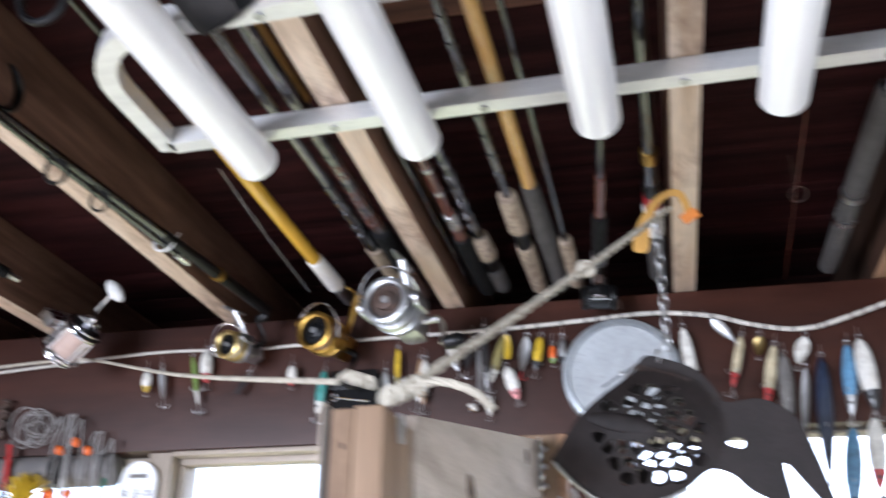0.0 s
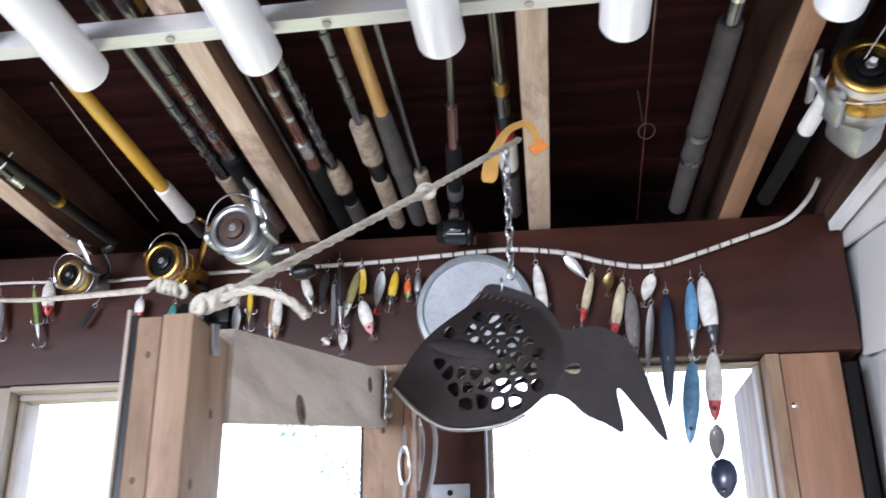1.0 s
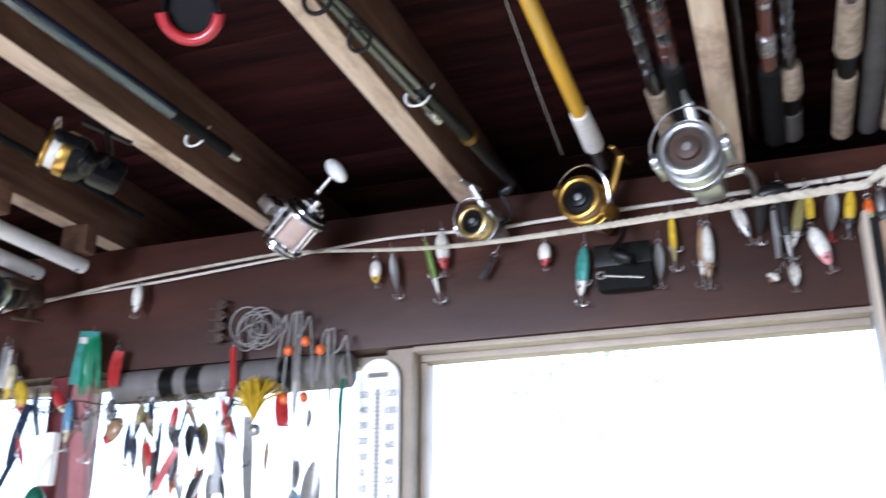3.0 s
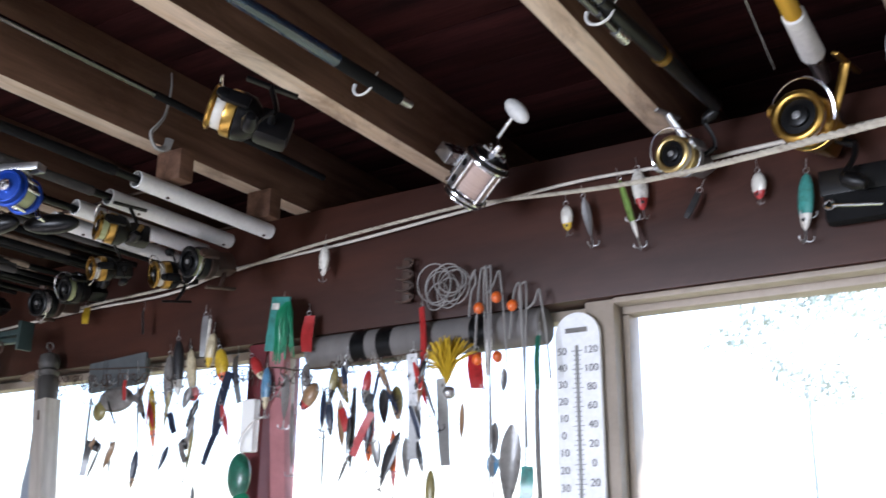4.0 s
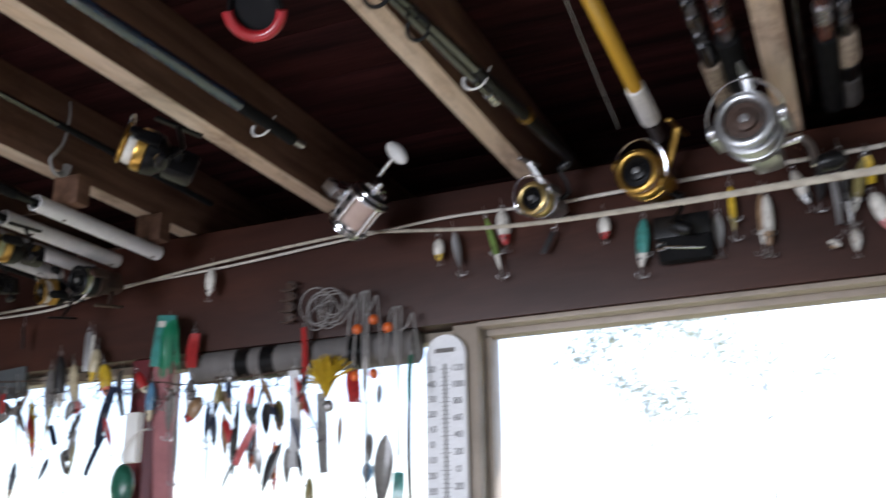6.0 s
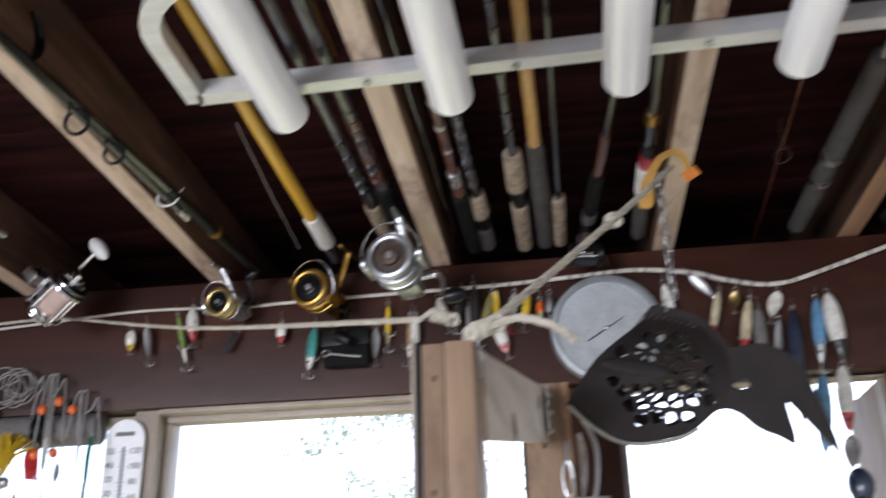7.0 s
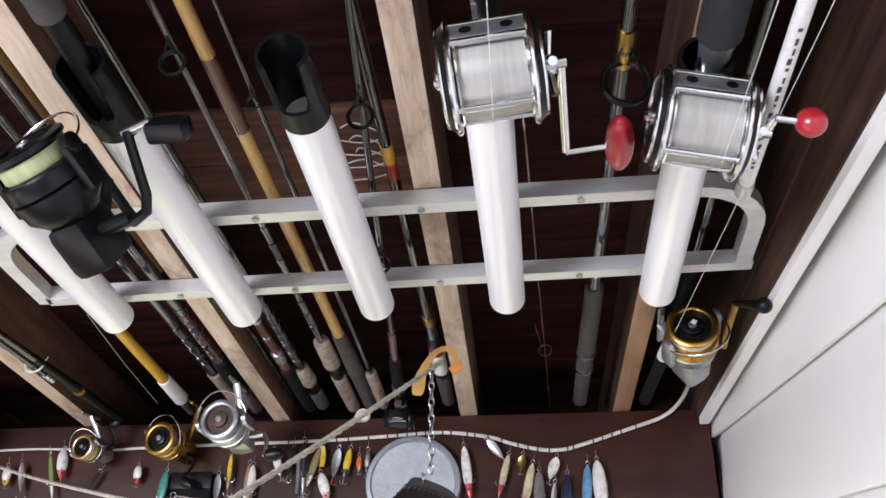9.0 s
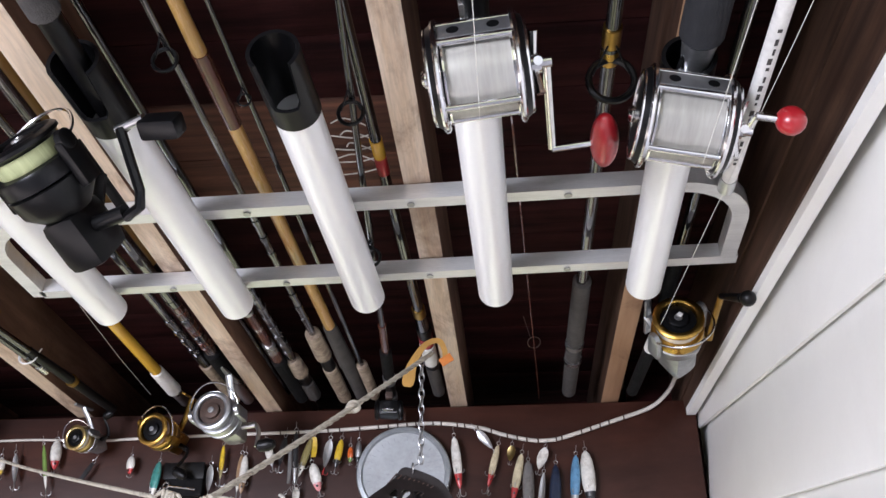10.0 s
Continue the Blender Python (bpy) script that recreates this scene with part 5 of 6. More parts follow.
lure(-0.004, -0.024, 2.222, 0.112, 0.021, "plug", l_white, l_red, 6)
lure(0.046, -0.022, 2.235, 0.052, 0.018, "spoon", steel, steel, 38)
lure(0.090, -0.022, 2.202, 0.091, 0.016, "plug", l_cream, l_red, -15)
lure(0.119, -0.022, 2.200, 0.034, 0.020, "spoon", pale_gold, steel, -10)
lure(0.139, -0.022, 2.182, 0.103, 0.019, "plug", l_cream, l_red, -13)
lure(0.152, -0.022, 2.166, 0.122, 0.027, "plug", l_grey, l_grey, -2)
lure(0.189, -0.022, 2.194, 0.049, 0.025, "spoon", l_white, steel, -19)
lure(0.183, -0.022, 2.140, 0.112, 0.014, "spoon", steel, steel, -8)
lure(0.209, -0.022, 2.158, 0.192, 0.026, "plug", l_navy, l_navy, -4)
lure(0.252, -0.022, 2.176, 0.117, 0.022, "plug", l_blue, steel, -5)
lure(0.240, -0.022, 2.040, 0.134, 0.029, "plug", l_blue, l_blue, -8)
lure(0.272, -0.022, 2.185, 0.120, 0.030, "plug", l_white, l_black, 3)
lure(0.274, -0.022, 2.053, 0.111, 0.029, "plug", l_white, l_red, -5)
lure(0.266, -0.022, 1.936, 0.056, 0.026, "spoon", l_grey, steel, -7)
lure(0.268, -0.022, 1.883, 0.061, 0.043, "plug", l_navy, l_navy, -2)
lure(-1.835, -0.03, 2.074, 0.110, 0.026, "plug", l_black, l_white, 6)
lure(-1.799, -0.03, 2.053, 0.105, 0.026, "plug", l_cream, l_white, 10)
lure(-1.766, -0.03, 2.115, 0.080, 0.013, "strip", steel, steel, 0)
lure(-1.754, -0.03, 2.108, 0.078, 0.010, "strip", l_white, steel, 1)
lure(-1.741, -0.03, 2.079, 0.067, 0.031, "plug", l_cream, l_yellow, -7)
lure(-1.721, -0.03, 2.046, 0.069, 0.028, "plug", l_yellow, l_orange, 15)
lure(-1.689, -0.03, 1.999, 0.116, 0.025, "strip", l_navy, steel, -15)
lure(-1.672, -0.03, 2.026, 0.085, 0.027, "strip", l_navy, steel, 3)
lure(-1.855, -0.03, 2.047, 0.106, 0.024, "plug", l_grey, l_grey, 3)
lure(-1.786, -0.03, 1.980, 0.029, 0.026, "plug", l_pink, l_red, 18)
lure(-1.598, -0.03, 2.000, 0.076, 0.026, "plug", l_blue, l_cream, 0)
lure(-1.636, -0.03, 2.022, 0.052, 0.020, "plug", l_red, l_cream, 34)
lure(-1.479, -0.03, 1.961, 0.054, 0.034, "plug", l_tan, l_red, -39)
lure(-1.461, -0.03, 1.932, 0.045, 0.014, "spoon", l_yellow, steel, -3)
lure(-1.461, -0.03, 1.885, 0.110, 0.009, "spoon", steel, steel, 0)
lure(-1.427, -0.03, 1.929, 0.082, 0.015, "spoon", l_tan, steel, 5)
lure(-1.397, -0.03, 1.952, 0.142, 0.016, "plug", l_black, l_black, -2)
lure(-1.362, -0.03, 1.916, 0.093, 0.018, "plug", l_red, l_orange, -2)
lure(-1.339, -0.03, 1.941, 0.058, 0.028, "spoon", l_black, steel, 4)
lure(-1.317, -0.03, 1.875, 0.093, 0.015, "plug", l_orange, l_red, 2)
lure(-1.291, -0.03, 1.859, 0.065, 0.015, "spoon", l_grey, steel, 2)
lure(-1.279, -0.03, 1.994, 0.169, 0.024, "strip", steel, steel, 0)
lure(-1.264, -0.03, 2.071, 0.120, 0.016, "strip", l_red, steel, 0)
lure(-1.228, -0.03, 1.949, 0.137, 0.019, "strip", steel, steel, 6)
lure(-1.186, -0.03, 1.907, 0.056, 0.016, "spoon", l_tan, steel, -2)
lure(-1.243, -0.03, 1.807, 0.069, 0.019, "plug", l_olive, l_yellow, -1)
lure(-1.098, -0.03, 1.869, 0.119, 0.034, "spoon", l_grey, steel, -5)
lure(-1.128, -0.03, 1.874, 0.048, 0.020, "spoon", l_grey, steel, -1)
lure(-1.134, -0.03, 1.826, 0.034, 0.026, "spoon", l_blue, l_red, 3)
lure(-1.075, -0.03, 1.807, 0.073, 0.022, "strip", l_teal, steel, -1)
lure(-1.050, -0.03, 2.000, 0.081, 0.012, "strip", l_dgreen, steel, -4)
lure(-1.054, -0.03, 1.918, 0.173, 0.012, "strip", l_grey, steel, 0)
lure(-1.160, -0.03, 1.986, 0.058, 0.025, "strip", l_red, steel, -2)
lure(-1.900, -0.03, 1.987, 0.120, 0.019, "plug", l_yellow, l_orange, 10)
lure(-1.944, -0.03, 2.023, 0.172, 0.011, "spoon", steel, steel, 7)
lure(-2.081, -0.03, 1.978, 0.137, 0.013, "strip", l_grey, steel, 3)
lure(-2.004, -0.03, 1.891, 0.069, 0.010, "spoon", steel, steel, 2)
lure(-1.764, -0.03, 1.795, 0.044, 0.010, "spoon", l_black, steel, 3)
lure(-1.551, -0.03, 1.983, 0.080, 0.021, "spoon", l_grey, steel, -1)
lure(-1.535, -0.03, 1.931, 0.109, 0.019, "spoon", l_grey, steel, 3)
lure(-1.507, -0.03, 1.998, 0.070, 0.019, "plug", steel, l_black, 3)
lure(-1.435, -0.03, 1.971, 0.057, 0.016, "spoon", l_olive, steel, 27)
lure(-1.376, -0.03, 1.955, 0.048, 0.018, "spoon", l_black, steel, 7)
lure(-1.417, -0.03, 1.998, 0.039, 0.011, "spoon", steel, steel, -4)
lure(-1.312, -0.03, 1.944, 0.056, 0.024, "plug", l_olive, l_tan, 5)
lure(-1.353, -0.03, 1.868, 0.057, 0.017, "spoon", steel, steel, 8)
lure(-1.337, -0.03, 1.767, 0.028, 0.013, "plug", steel, l_black, 4)
lure(-1.111, -0.03, 1.955, 0.035, 0.016, "spoon", steel, steel, -3)
lure(-1.136, -0.03, 2.012, 0.071, 0.012, "spoon", l_white, steel, -5)
lure(-2.127, -0.03, 2.180, 0.040, 0.015, "strip", l_yellow, steel, -1)
lure(-1.945, -0.03, 2.146, 0.047, 0.011, "strip", l_black, steel, -1)
lure(-1.476, -0.03, 2.210, 0.055, 0.026, "plug", l_white, l_white, -2)
lure(-1.568, -0.03, 2.116, 0.079, 0.031, "strip", l_teal, steel, -4)
lure(-1.506, -0.03, 2.086, 0.067, 0.021, "strip", l_red, steel, -1)


# small dark tackle crowded along the wire
random.seed(77)
for k in range(46):
    x = random.choice((random.uniform(-1.47, -1.20), random.uniform(-1.47, -1.20), random.uniform(-2.06, -1.66)))
    z = 1.985 - random.random() ** 1.4 * 0.15 + (0.03 if x < -1.6 else 0)
    lure(x, -0.034 - random.uniform(0, 0.012), z, random.uniform(0.035, 0.085), random.uniform(0.007, 0.017), random.choice(("spoon", "strip", "plug", "plug")), random.choice((l_black, l_olive, l_grey, l_tan, l_navy, l_red)), random.choice((l_black, l_grey, l_tan)), random.uniform(-32, 32))

# black tackle pouch under the gold reel
pouch = thing("tackle_pouch", pose(-0.582, -0.022, 2.14), "black tackle pouch on the beam", "pouch")
part("bag", Shape().box(-0.043, 0.043, -0.012, 0.014, -0.036, 0.036, 0.009), black_foam, pouch)
part("flap", Shape().box(-0.044, 0.044, -0.016, -0.0125, 0.002, 0.037, 0.001), black_plastic, pouch)
part("clip", Shape().cyl((-0.03, -0.018, -0.014), (0.03, -0.018, -0.022), 0.0022, n=8).ring((-0.034, -0.018, -0.012), (0, 1, 0), 0.006, 0.002, 14, 6), chrome, pouch)

# ---- tall wall thermometer ----
scale_white = mat("thermometer_white", (0.80, 0.81, 0.83), 0.4, scale=10, grime=0.05, bump=0.02)
ink = mat("grey_ink", (0.10, 0.10, 0.11), 0.6)
th = thing("wall_thermometer", pose(-1.001, 0.002, 1.993), "tall white wall thermometer with a rounded top", "thermometer")
W2, TOP = 0.0365, 0.043
out = [(-W2, -0.40), (W2, -0.40), (W2, TOP - W2)] + [(W2 * math.cos(a), TOP - W2 + W2 * math.sin(a)) for a in np.linspace(0.15, math.pi - 0.15, 14)] + [(-W2, TOP - W2)]
flat_plate("board", out, [], 0.006, scale_white, th)
part("glass_tube", Shape().cyl((0, -0.0052, -0.36), (0, -0.0052, -0.008), 0.0022, n=8), steel, th)
part("maker_plate", Shape().box(-0.018, 0.018, -0.0048, -0.0042, 0.012, 0.0195), l_grey, th)


def writing(text, size, m, parent, material):
    cu = bpy.data.curves.new("number", "FONT")
    cu.body, cu.size, cu.align_x, cu.align_y, cu.extrude = text, size, "CENTER", "CENTER", 0.0002
    tmp = new("tmp", cu)
    me = bpy.data.meshes.new_from_object(tmp.evaluated_get(bpy.context.evaluated_depsgraph_get()))
    bpy.data.objects.remove(tmp)
    me.transform(m @ Matrix.Rotation(radians(90), 4, "X"))
    me.materials.clear()
    me.materials.append(material)
    ob = new("number", me)
    ob.parent = parent
    return ob


for k, v in enumerate((120, 100, 80, 60, 40, 20, 0, 20, 40)):
    writing(str(v), 0.0155, Matrix.Translation((0.0225, -0.0046, -0.016 - 0.0278 * k)), th, ink)
for k, v in enumerate((50, 40, 30, 20, 10, 0, 10, 20, 30, 40)):
    writing(str(v), 0.0155, Matrix.Translation((-0.0245, -0.0046, -0.016 - 0.0252 * k)), th, ink)
for k in range(33):
    w = 0.009 if k % 4 == 0 else 0.0055
    part("mark", Shape().box(-w, -0.0026, -0.0046, -0.0041, -0.0165 - 0.0070 * k, -0.0157 - 0.0070 * k), ink, th)
    part("mark", Shape().box(0.0026, w, -0.0046, -0.0041, -0.0165 - 0.0070 * k, -0.0157 - 0.0070 * k), ink, th)

# ---- posts of the left windows ----
LEAN = Matrix.Translation((-1.585, 0, 2.0)) @ Matrix.Rotation(radians(-5), 4, "Y") @ Matrix.Translation((1.585, 0, -2.0))
solid("red_post", Shape().box(-1.603, -1.568, -0.020, 0.0, 0.02, HEAD_Z - 0.012, 0.003, LEAN), pink_paint, "faded pinkish red board leaning between windows", "post", kind="structure")
upright("red_post", -1.676, -1.632, 0.002, 0.10, 0.92, HEAD_Z - 0.001, red_paint, "dark red window post")
blk = thing("wooden_stick", pose(-1.631, -0.03, 1.944), "pale grey painted stick hung on the red post", "stick")
part("stick", Shape().box(-0.017, 0.015, -0.008, 0.008, -0.094, 0.0, 0.003), white_paint, blk)
newel = thing("newel_post", pose(-1.979, -0.03, 0, 0, -7, 0), "leaning white square post with a dark turned top", "post")
part("shaft", Shape().box(-0.0205, 0.0205, -0.0195, 0.0195, 0, 2.0, 0.003), post_white, newel)
part("turned_top", Shape().lathe([(0.0205, 2.0005), (0.0222, 2.045), (0.0178, 2.051), (0.0222, 2.057), (0.0222, 2.063), (0.0172, 2.067), (0.0210, 2.073), (0.0228, 2.084), (0.0190, 2.098), (0.006, 2.104)], 28, Matrix.Translation((0, 0.0, 0))), mat("dark_turned_wood", (0.06, 0.055, 0.05), 0.55, scale=20), newel)
part("eye_hook", Shape().cyl((0, 0, 2.102), (0, 0, 2.112), 0.002, n=8).ring((0, 0, 2.119), (1, 0, 0), 0.008, 0.0016, 16, 6), steel, newel)
part("side_board", Shape().box(-0.033, -0.0210, -0.012, 0.012, 1.95, 2.07, 0.003), mat("old_grey_wood", (0.22, 0.18, 0.15), 0.8, scale=6, stretch=GRAIN_Z), newel)
part("peg_mark", Shape().cyl((0.0, -0.0198, 1.955), (0.0, -0.0198, 1.975), 0.003, 0.002, 6), iron, newel)

# rolled shade under the beam
shade = thing("rolled_shade", pose(-1.282, 0.012, 2.025), "grey rolled-up shade with dark bands under the beam", "shade")
shade_mat = mat("grey_shade_cloth", (0.15, 0.14, 0.135), 0.7, scale=6, stretch=(6, 1, 1), grime=0.2)
part("roll", Shape().cyl((-0.245, 0, 0), (0.225, 0, 0), 0.030, n=28, round_end=0.003), shade_mat, shade)
for x in (-0.140, -0.085, 0.10):
    part("band", Shape().cyl((x, 0, 0), (x + 0.030, 0, 0), 0.0308, n=28), black_plastic, shade)

# wire that carries the window lures
wire = thing("lure_wire", pose(-1.312, -0.028, 1.995), "twisted dark wire hung with snaps along the window", "wire")
part("strand", Shape().sweep(curve([(-0.95, 0, 0.055), (-0.55, 0, 0.03), (-0.28, 0, 0.005), (-0.2, 0, -0.006), (0.0, 0, 0.0), (0.1, 0, 0.008)], 8), 0.0013, 6), iron, wire)
random.seed(21)
for k in range(46):
    x = random.uniform(-0.9, 0.1)
    z = 0.004 + max(0, -x - 0.25) * 0.06
    part("snap", Shape().ring((x, random.uniform(-.006, .004), z - 0.009), (random.uniform(-.5, .5), 1, random.uniform(-.3, .3)), 0.0065, 0.0010, 12, 5).cyl((x, 0, z - 0.015), (x + random.uniform(-.008, .008), 0, z - 0.034), 0.0007, n=5), iron, wire)

for k in range(60):
    x = random.uniform(-0.88, 0.12)
    z = -0.006 + max(0, -x - 0.25) * 0.06 - random.random() ** 2 * 0.05
    h = part("hook", treble(random.uniform(0.012, 0.022)), iron if k % 3 else steel, wire)
    h.location, h.rotation_euler = (x, random.uniform(-.012, .003), z), (random.uniform(-.7, .7), random.uniform(-.8, .8), random.uniform(0, 3))
# feathered jig, beads, coils and cords beside the thermometer
jig = thing("feather_jig", pose(-1.212, -0.034, 1.939), "yellow feather jig with a lead ball head", "lure")
random.seed(6)
for k in range(110):
    a = radians(random.gauss(0, 22))
    q = random.uniform(0.050, 0.078)
    part("feather", Shape().sweep([(0, 0, 0), (q * 0.45 * math.sin(a * 0.7), random.uniform(-.006, .006), q * 0.5), (q * math.sin(a), random.uniform(-.01, .01), q * math.cos(a))], lambda t: 0.0020 + 0.0046 * t * (1.2 - t), 5, 0.3), l_yellow, jig)
part("head", Shape().ball((0.005, 0, -0.014), 0.0105), steel, jig)
for x, z in ((-1.153, 2.055), (-1.121, 2.069), (-1.093, 2.052), (-1.156, 1.973), (-1.120, 1.974)):
    solid("bead_float", Shape().ball((x, -0.034, z), 0.0085, 0.0085, 0.0095, 14), l_orange, "small orange bead float on a snood", "float", "bead floats")
trace_mat = mat("grey_trace_line", (0.26, 0.25, 0.24), 0.5, scale=30)
coil = thing("wire_coil", pose(-1.222, -0.02, 2.102), "loose coil of grey wire leader", "coil")
random.seed(3)
for k in range(9):
    part("turn", Shape().ring((random.uniform(-.020, .022), -0.002 * k, random.uniform(-.014, .010)), (random.uniform(-.35, .35), 1, random.uniform(-.3, .3)), random.uniform(0.021, 0.034), 0.0012, 30, 5), trace_mat, coil)
rack_h = thing("hook_rack", pose(-1.308, -0.012, 2.125), "small black iron hook rack on the beam", "hook rack")
part("plate", Shape().box(-0.008, 0.008, -0.003, 0.010, -0.036, 0.040, 0.002), iron, rack_h)
for k in range(4):
    part("hook", Shape().sweep([(0.018 * math.sin(t), -0.008, -0.03 + 0.02 * k + 0.008 * math.cos(t)) for t in np.linspace(0, 4.2, 10)], 0.0024, 6), iron, rack_h)
for x, z0, z1, r, bow in ((-1.141, 2.122, 1.704, 0.0030, 0.010), (-1.133, 2.122, 1.704, 0.0026, -0.006), (-1.115, 2.114, 1.964, 0.0024, 0.008), (-1.080, 2.089, 1.834, 0.0028, 0.006), (-1.070, 2.089, 1.804, 0.0024, -0.008), (-1.045, 2.074, 1.934, 0.0030, 0.012), (-1.161, 2.119, 2.044, 0.0028, -0.014)):
    solid("leader_loop", Shape().sweep(curve([(x + bow, -0.028, z1), (x + bow * 0.6, -0.03, (z0 + z1) / 2), (x, -0.030, z0 - 0.02), (x - 0.006, -0.026, z0), (x - 0.014, -0.028, z0 - 0.02), (x - 0.016 - bow, -0.028, (z0 + z1) / 2 + 0.04)], 7), r * 0.62, 7), trace_mat, "grey trace line looped over a hook", "trace line", "trace lines")

packet = thing("squid_packet", pose(-1.552, -0.044, 2.123), "torn packet with green plastic skirts", "packet")
part("card", Shape().box(-0.032, 0.012, 0.0, 0.003, -0.10, 0.0, 0.0008, Matrix.Rotation(0.12, 4, "Y")), l_teal, packet)
part("label_spot", Shape().box(-0.027, -0.010, -0.002, -0.0005, -0.024, -0.012, 0.0005, Matrix.Rotation(0.12, 4, "Y")), l_white, packet)
skirt = mat("green_skirt", (0.012, 0.22, 0.105), 0.35, scale=30, coat=0.2)
for k in range(34):
    x = random.uniform(-0.010, 0.026)
    part("strand", Shape().sweep(curve([(0.008 + x * 0.3, -0.004, -0.012), (x, -0.010 + random.uniform(-.004, .004), -0.04), (x + random.uniform(-.008, .008), -0.006, -0.105 + random.uniform(-.02, .014))], 4), 0.0013, 5), skirt, packet)
frog = thing("green_lure", pose(-1.640, -0.040, 1.854), "large translucent green plastic lure on a white cord", "lure")
part("body", Shape().ball((0, 0, -0.045), 0.026, 0.014, 0.040, 18), l_dgreen, frog)
part("tail", Shape().ball((0.008, 0, -0.098), 0.024, 0.012, 0.026, 16), skirt, frog)
part("leg", Shape().ball((-0.03, 0, -0.104), 0.018, 0.006, 0.010, 12), skirt, frog)
part("cord", Shape().sweep(curve([(0, -0.012, -0.006), (0.004, -0.008, 0.02), (0.03, -0.008, 0.045), (0.055, -0.006, 0.055)], 5), 0.0016, 6), l_white, frog)

pch = thing("cloth_pouch", pose(-2.039, 0.0, 2.052), "grey cloth pouch hung in the window", "pouch")
part("cloth", Shape().box(-0.09, 0.085, -0.006, 0.008, -0.052, 0.012, 0.005, Matrix.Rotation(-0.06, 4, "Y")), mat("grey_cloth", (0.10, 0.11, 0.115), 0.9, scale=30), pch)
fl = thing("fish_decoy", pose(-2.013, -0.02, 1.972), "grey wooden fish decoy hung in the window", "decoy")
part("body", Shape().ball((0, 0, 0), 0.052, 0.014, 0.026, 18), l_grey, fl)
part("fin", Shape().add([(0.045, -.002, 0), (0.085, -.002, 0.028), (0.075, -.002, 0), (0.085, -.002, -0.026), (0.045, .002, 0), (0.085, .002, 0.028), (0.075, .002, 0), (0.085, .002, -0.026)], [(0, 1, 2), (0, 2, 3), (6, 5, 4), (7, 6, 4), (0, 4, 5, 1), (1, 5, 6, 2), (2, 6, 7, 3), (3, 7, 4, 0)]), l_grey, fl)
part("tuft", Shape().ball((-0.04, -0.006, -0.022), 0.02, 0.008, 0.020, 10), l_olive, fl)
part("cord", Shape().cyl((0, 0, 0.02), (0, 0, 0.065), 0.001, n=5), iron, fl)
for x, z, r in ((-1.790, 1.873, 0.012), (-2.053, 1.883, 0.010), (-2.044, 1.878, 0.010)):
    solid("sinker", Shape().ball((x, -0.03, z), r, r, r, 12).cyl((x, -0.03, z + r * 0.9), (x + 0.004, -0.03, z + 0.18), 0.0006, n=5), l_black, "round dark lead sinker on a line", "sinker", "sinkers")

# ---- lantern and bracket at the far end ----
lan = thing("hanging_lantern", pose(-2.454, -0.10, 2.091), "old grey kerosene lantern with a red globe, hanging", "lantern")
lgrey = mat("lantern_grey", (0.13, 0.14, 0.15), 0.45, 0.4, scale=25, grime=0.4)
part("chimney", Shape().lathe([(0.022, 0), (0.024, -0.02), (0.046, -0.03), (0.048, -0.038), (0.028, -0.044), (0.028, -0.075), (0.046, -0.088), (0.046, -0.095), (0.03, -0.1)], 28), lgrey, lan)
# globe red is dulled to paint the window haze over it
part("globe", Shape().lathe([(0.030, -0.1), (0.040, -0.115), (0.041, -0.135), (0.030, -0.15)], 28), mat("hazed_red_glass", (0.22, 0.035, 0.04), 0.2, scale=20, coat=0.4), lan)
part("tank", Shape().lathe([(0.030, -0.15), (0.044, -0.155), (0.050, -0.17), (0.050, -0.20), (0.056, -0.205), (0.056, -0.212)], 28), lgrey, lan)
for sx in (-1, 1):
    part("guard_wire", Shape().sweep(curve([(sx * 0.045, 0, -0.09), (sx * 0.062, 0, -0.11), (sx * 0.058, 0, -0.145), (sx * 0.042, 0, -0.16), (sx * 0.06, 0, -0.19)], 5), 0.0025, 6), iron, lan)
part("bail", Shape().sweep([(0.03 * math.cos(a), 0, 0.045 * math.sin(a) - 0.01) for a in np.linspace(0, math.pi, 12)], 0.0022, 6), iron, lan)
brk = thing("green_bracket", pose(-2.238, -0.10, 2.112), "green painted iron bracket with hooks", "bracket")
gp = mat("green_iron_paint", (0.035, 0.06, 0.058), 0.5, 0.2, scale=30)
part("arm", Shape().box(-0.40, 0.0, -0.008, 0.008, -0.014, -0.002, 0.002, Matrix.Rotation(0.04, 4, "Y")).box(-0.40, 0.0, -0.008, 0.008, 0.004, 0.016, 0.002), gp, brk)
part("plate", Shape().box(0.0, 0.010, -0.014, 0.02, -0.03, 0.032, 0.002), gp, brk)
for k in range(4):
    part("hook", Shape().sweep([(-0.06 - 0.06 * k + 0.012 * math.sin(t), -0.01, -0.02 + 0.012 * math.cos(t)) for t in np.linspace(0, 4.4, 10)], 0.0022, 6), iron, brk)
sh = thing("sheath", pose(-2.312, 0.0, 2.045), "curved brown leather sheath hung in the window", "sheath")
part("body", Shape().sweep(curve([(-0.04, 0, 0.0), (0.0, 0, 0.008), (0.025, 0, -0.02), (0.03, 0, -0.07)], 6), lambda t: 0.016 - 0.008 * t, 10, 0.5), mat("brown_leather", (0.17, 0.11, 0.08), 0.6, scale=30), sh)
part("lace", Shape().cyl((0.03, 0, -0.07), (0.026, 0, -0.10), 0.003, 0.001, 6), iron, sh)
blade = thing("paddle_blade", pose(-2.325, 0.03, 1.815), "pale blue paddle blade standing against the post", "paddle")
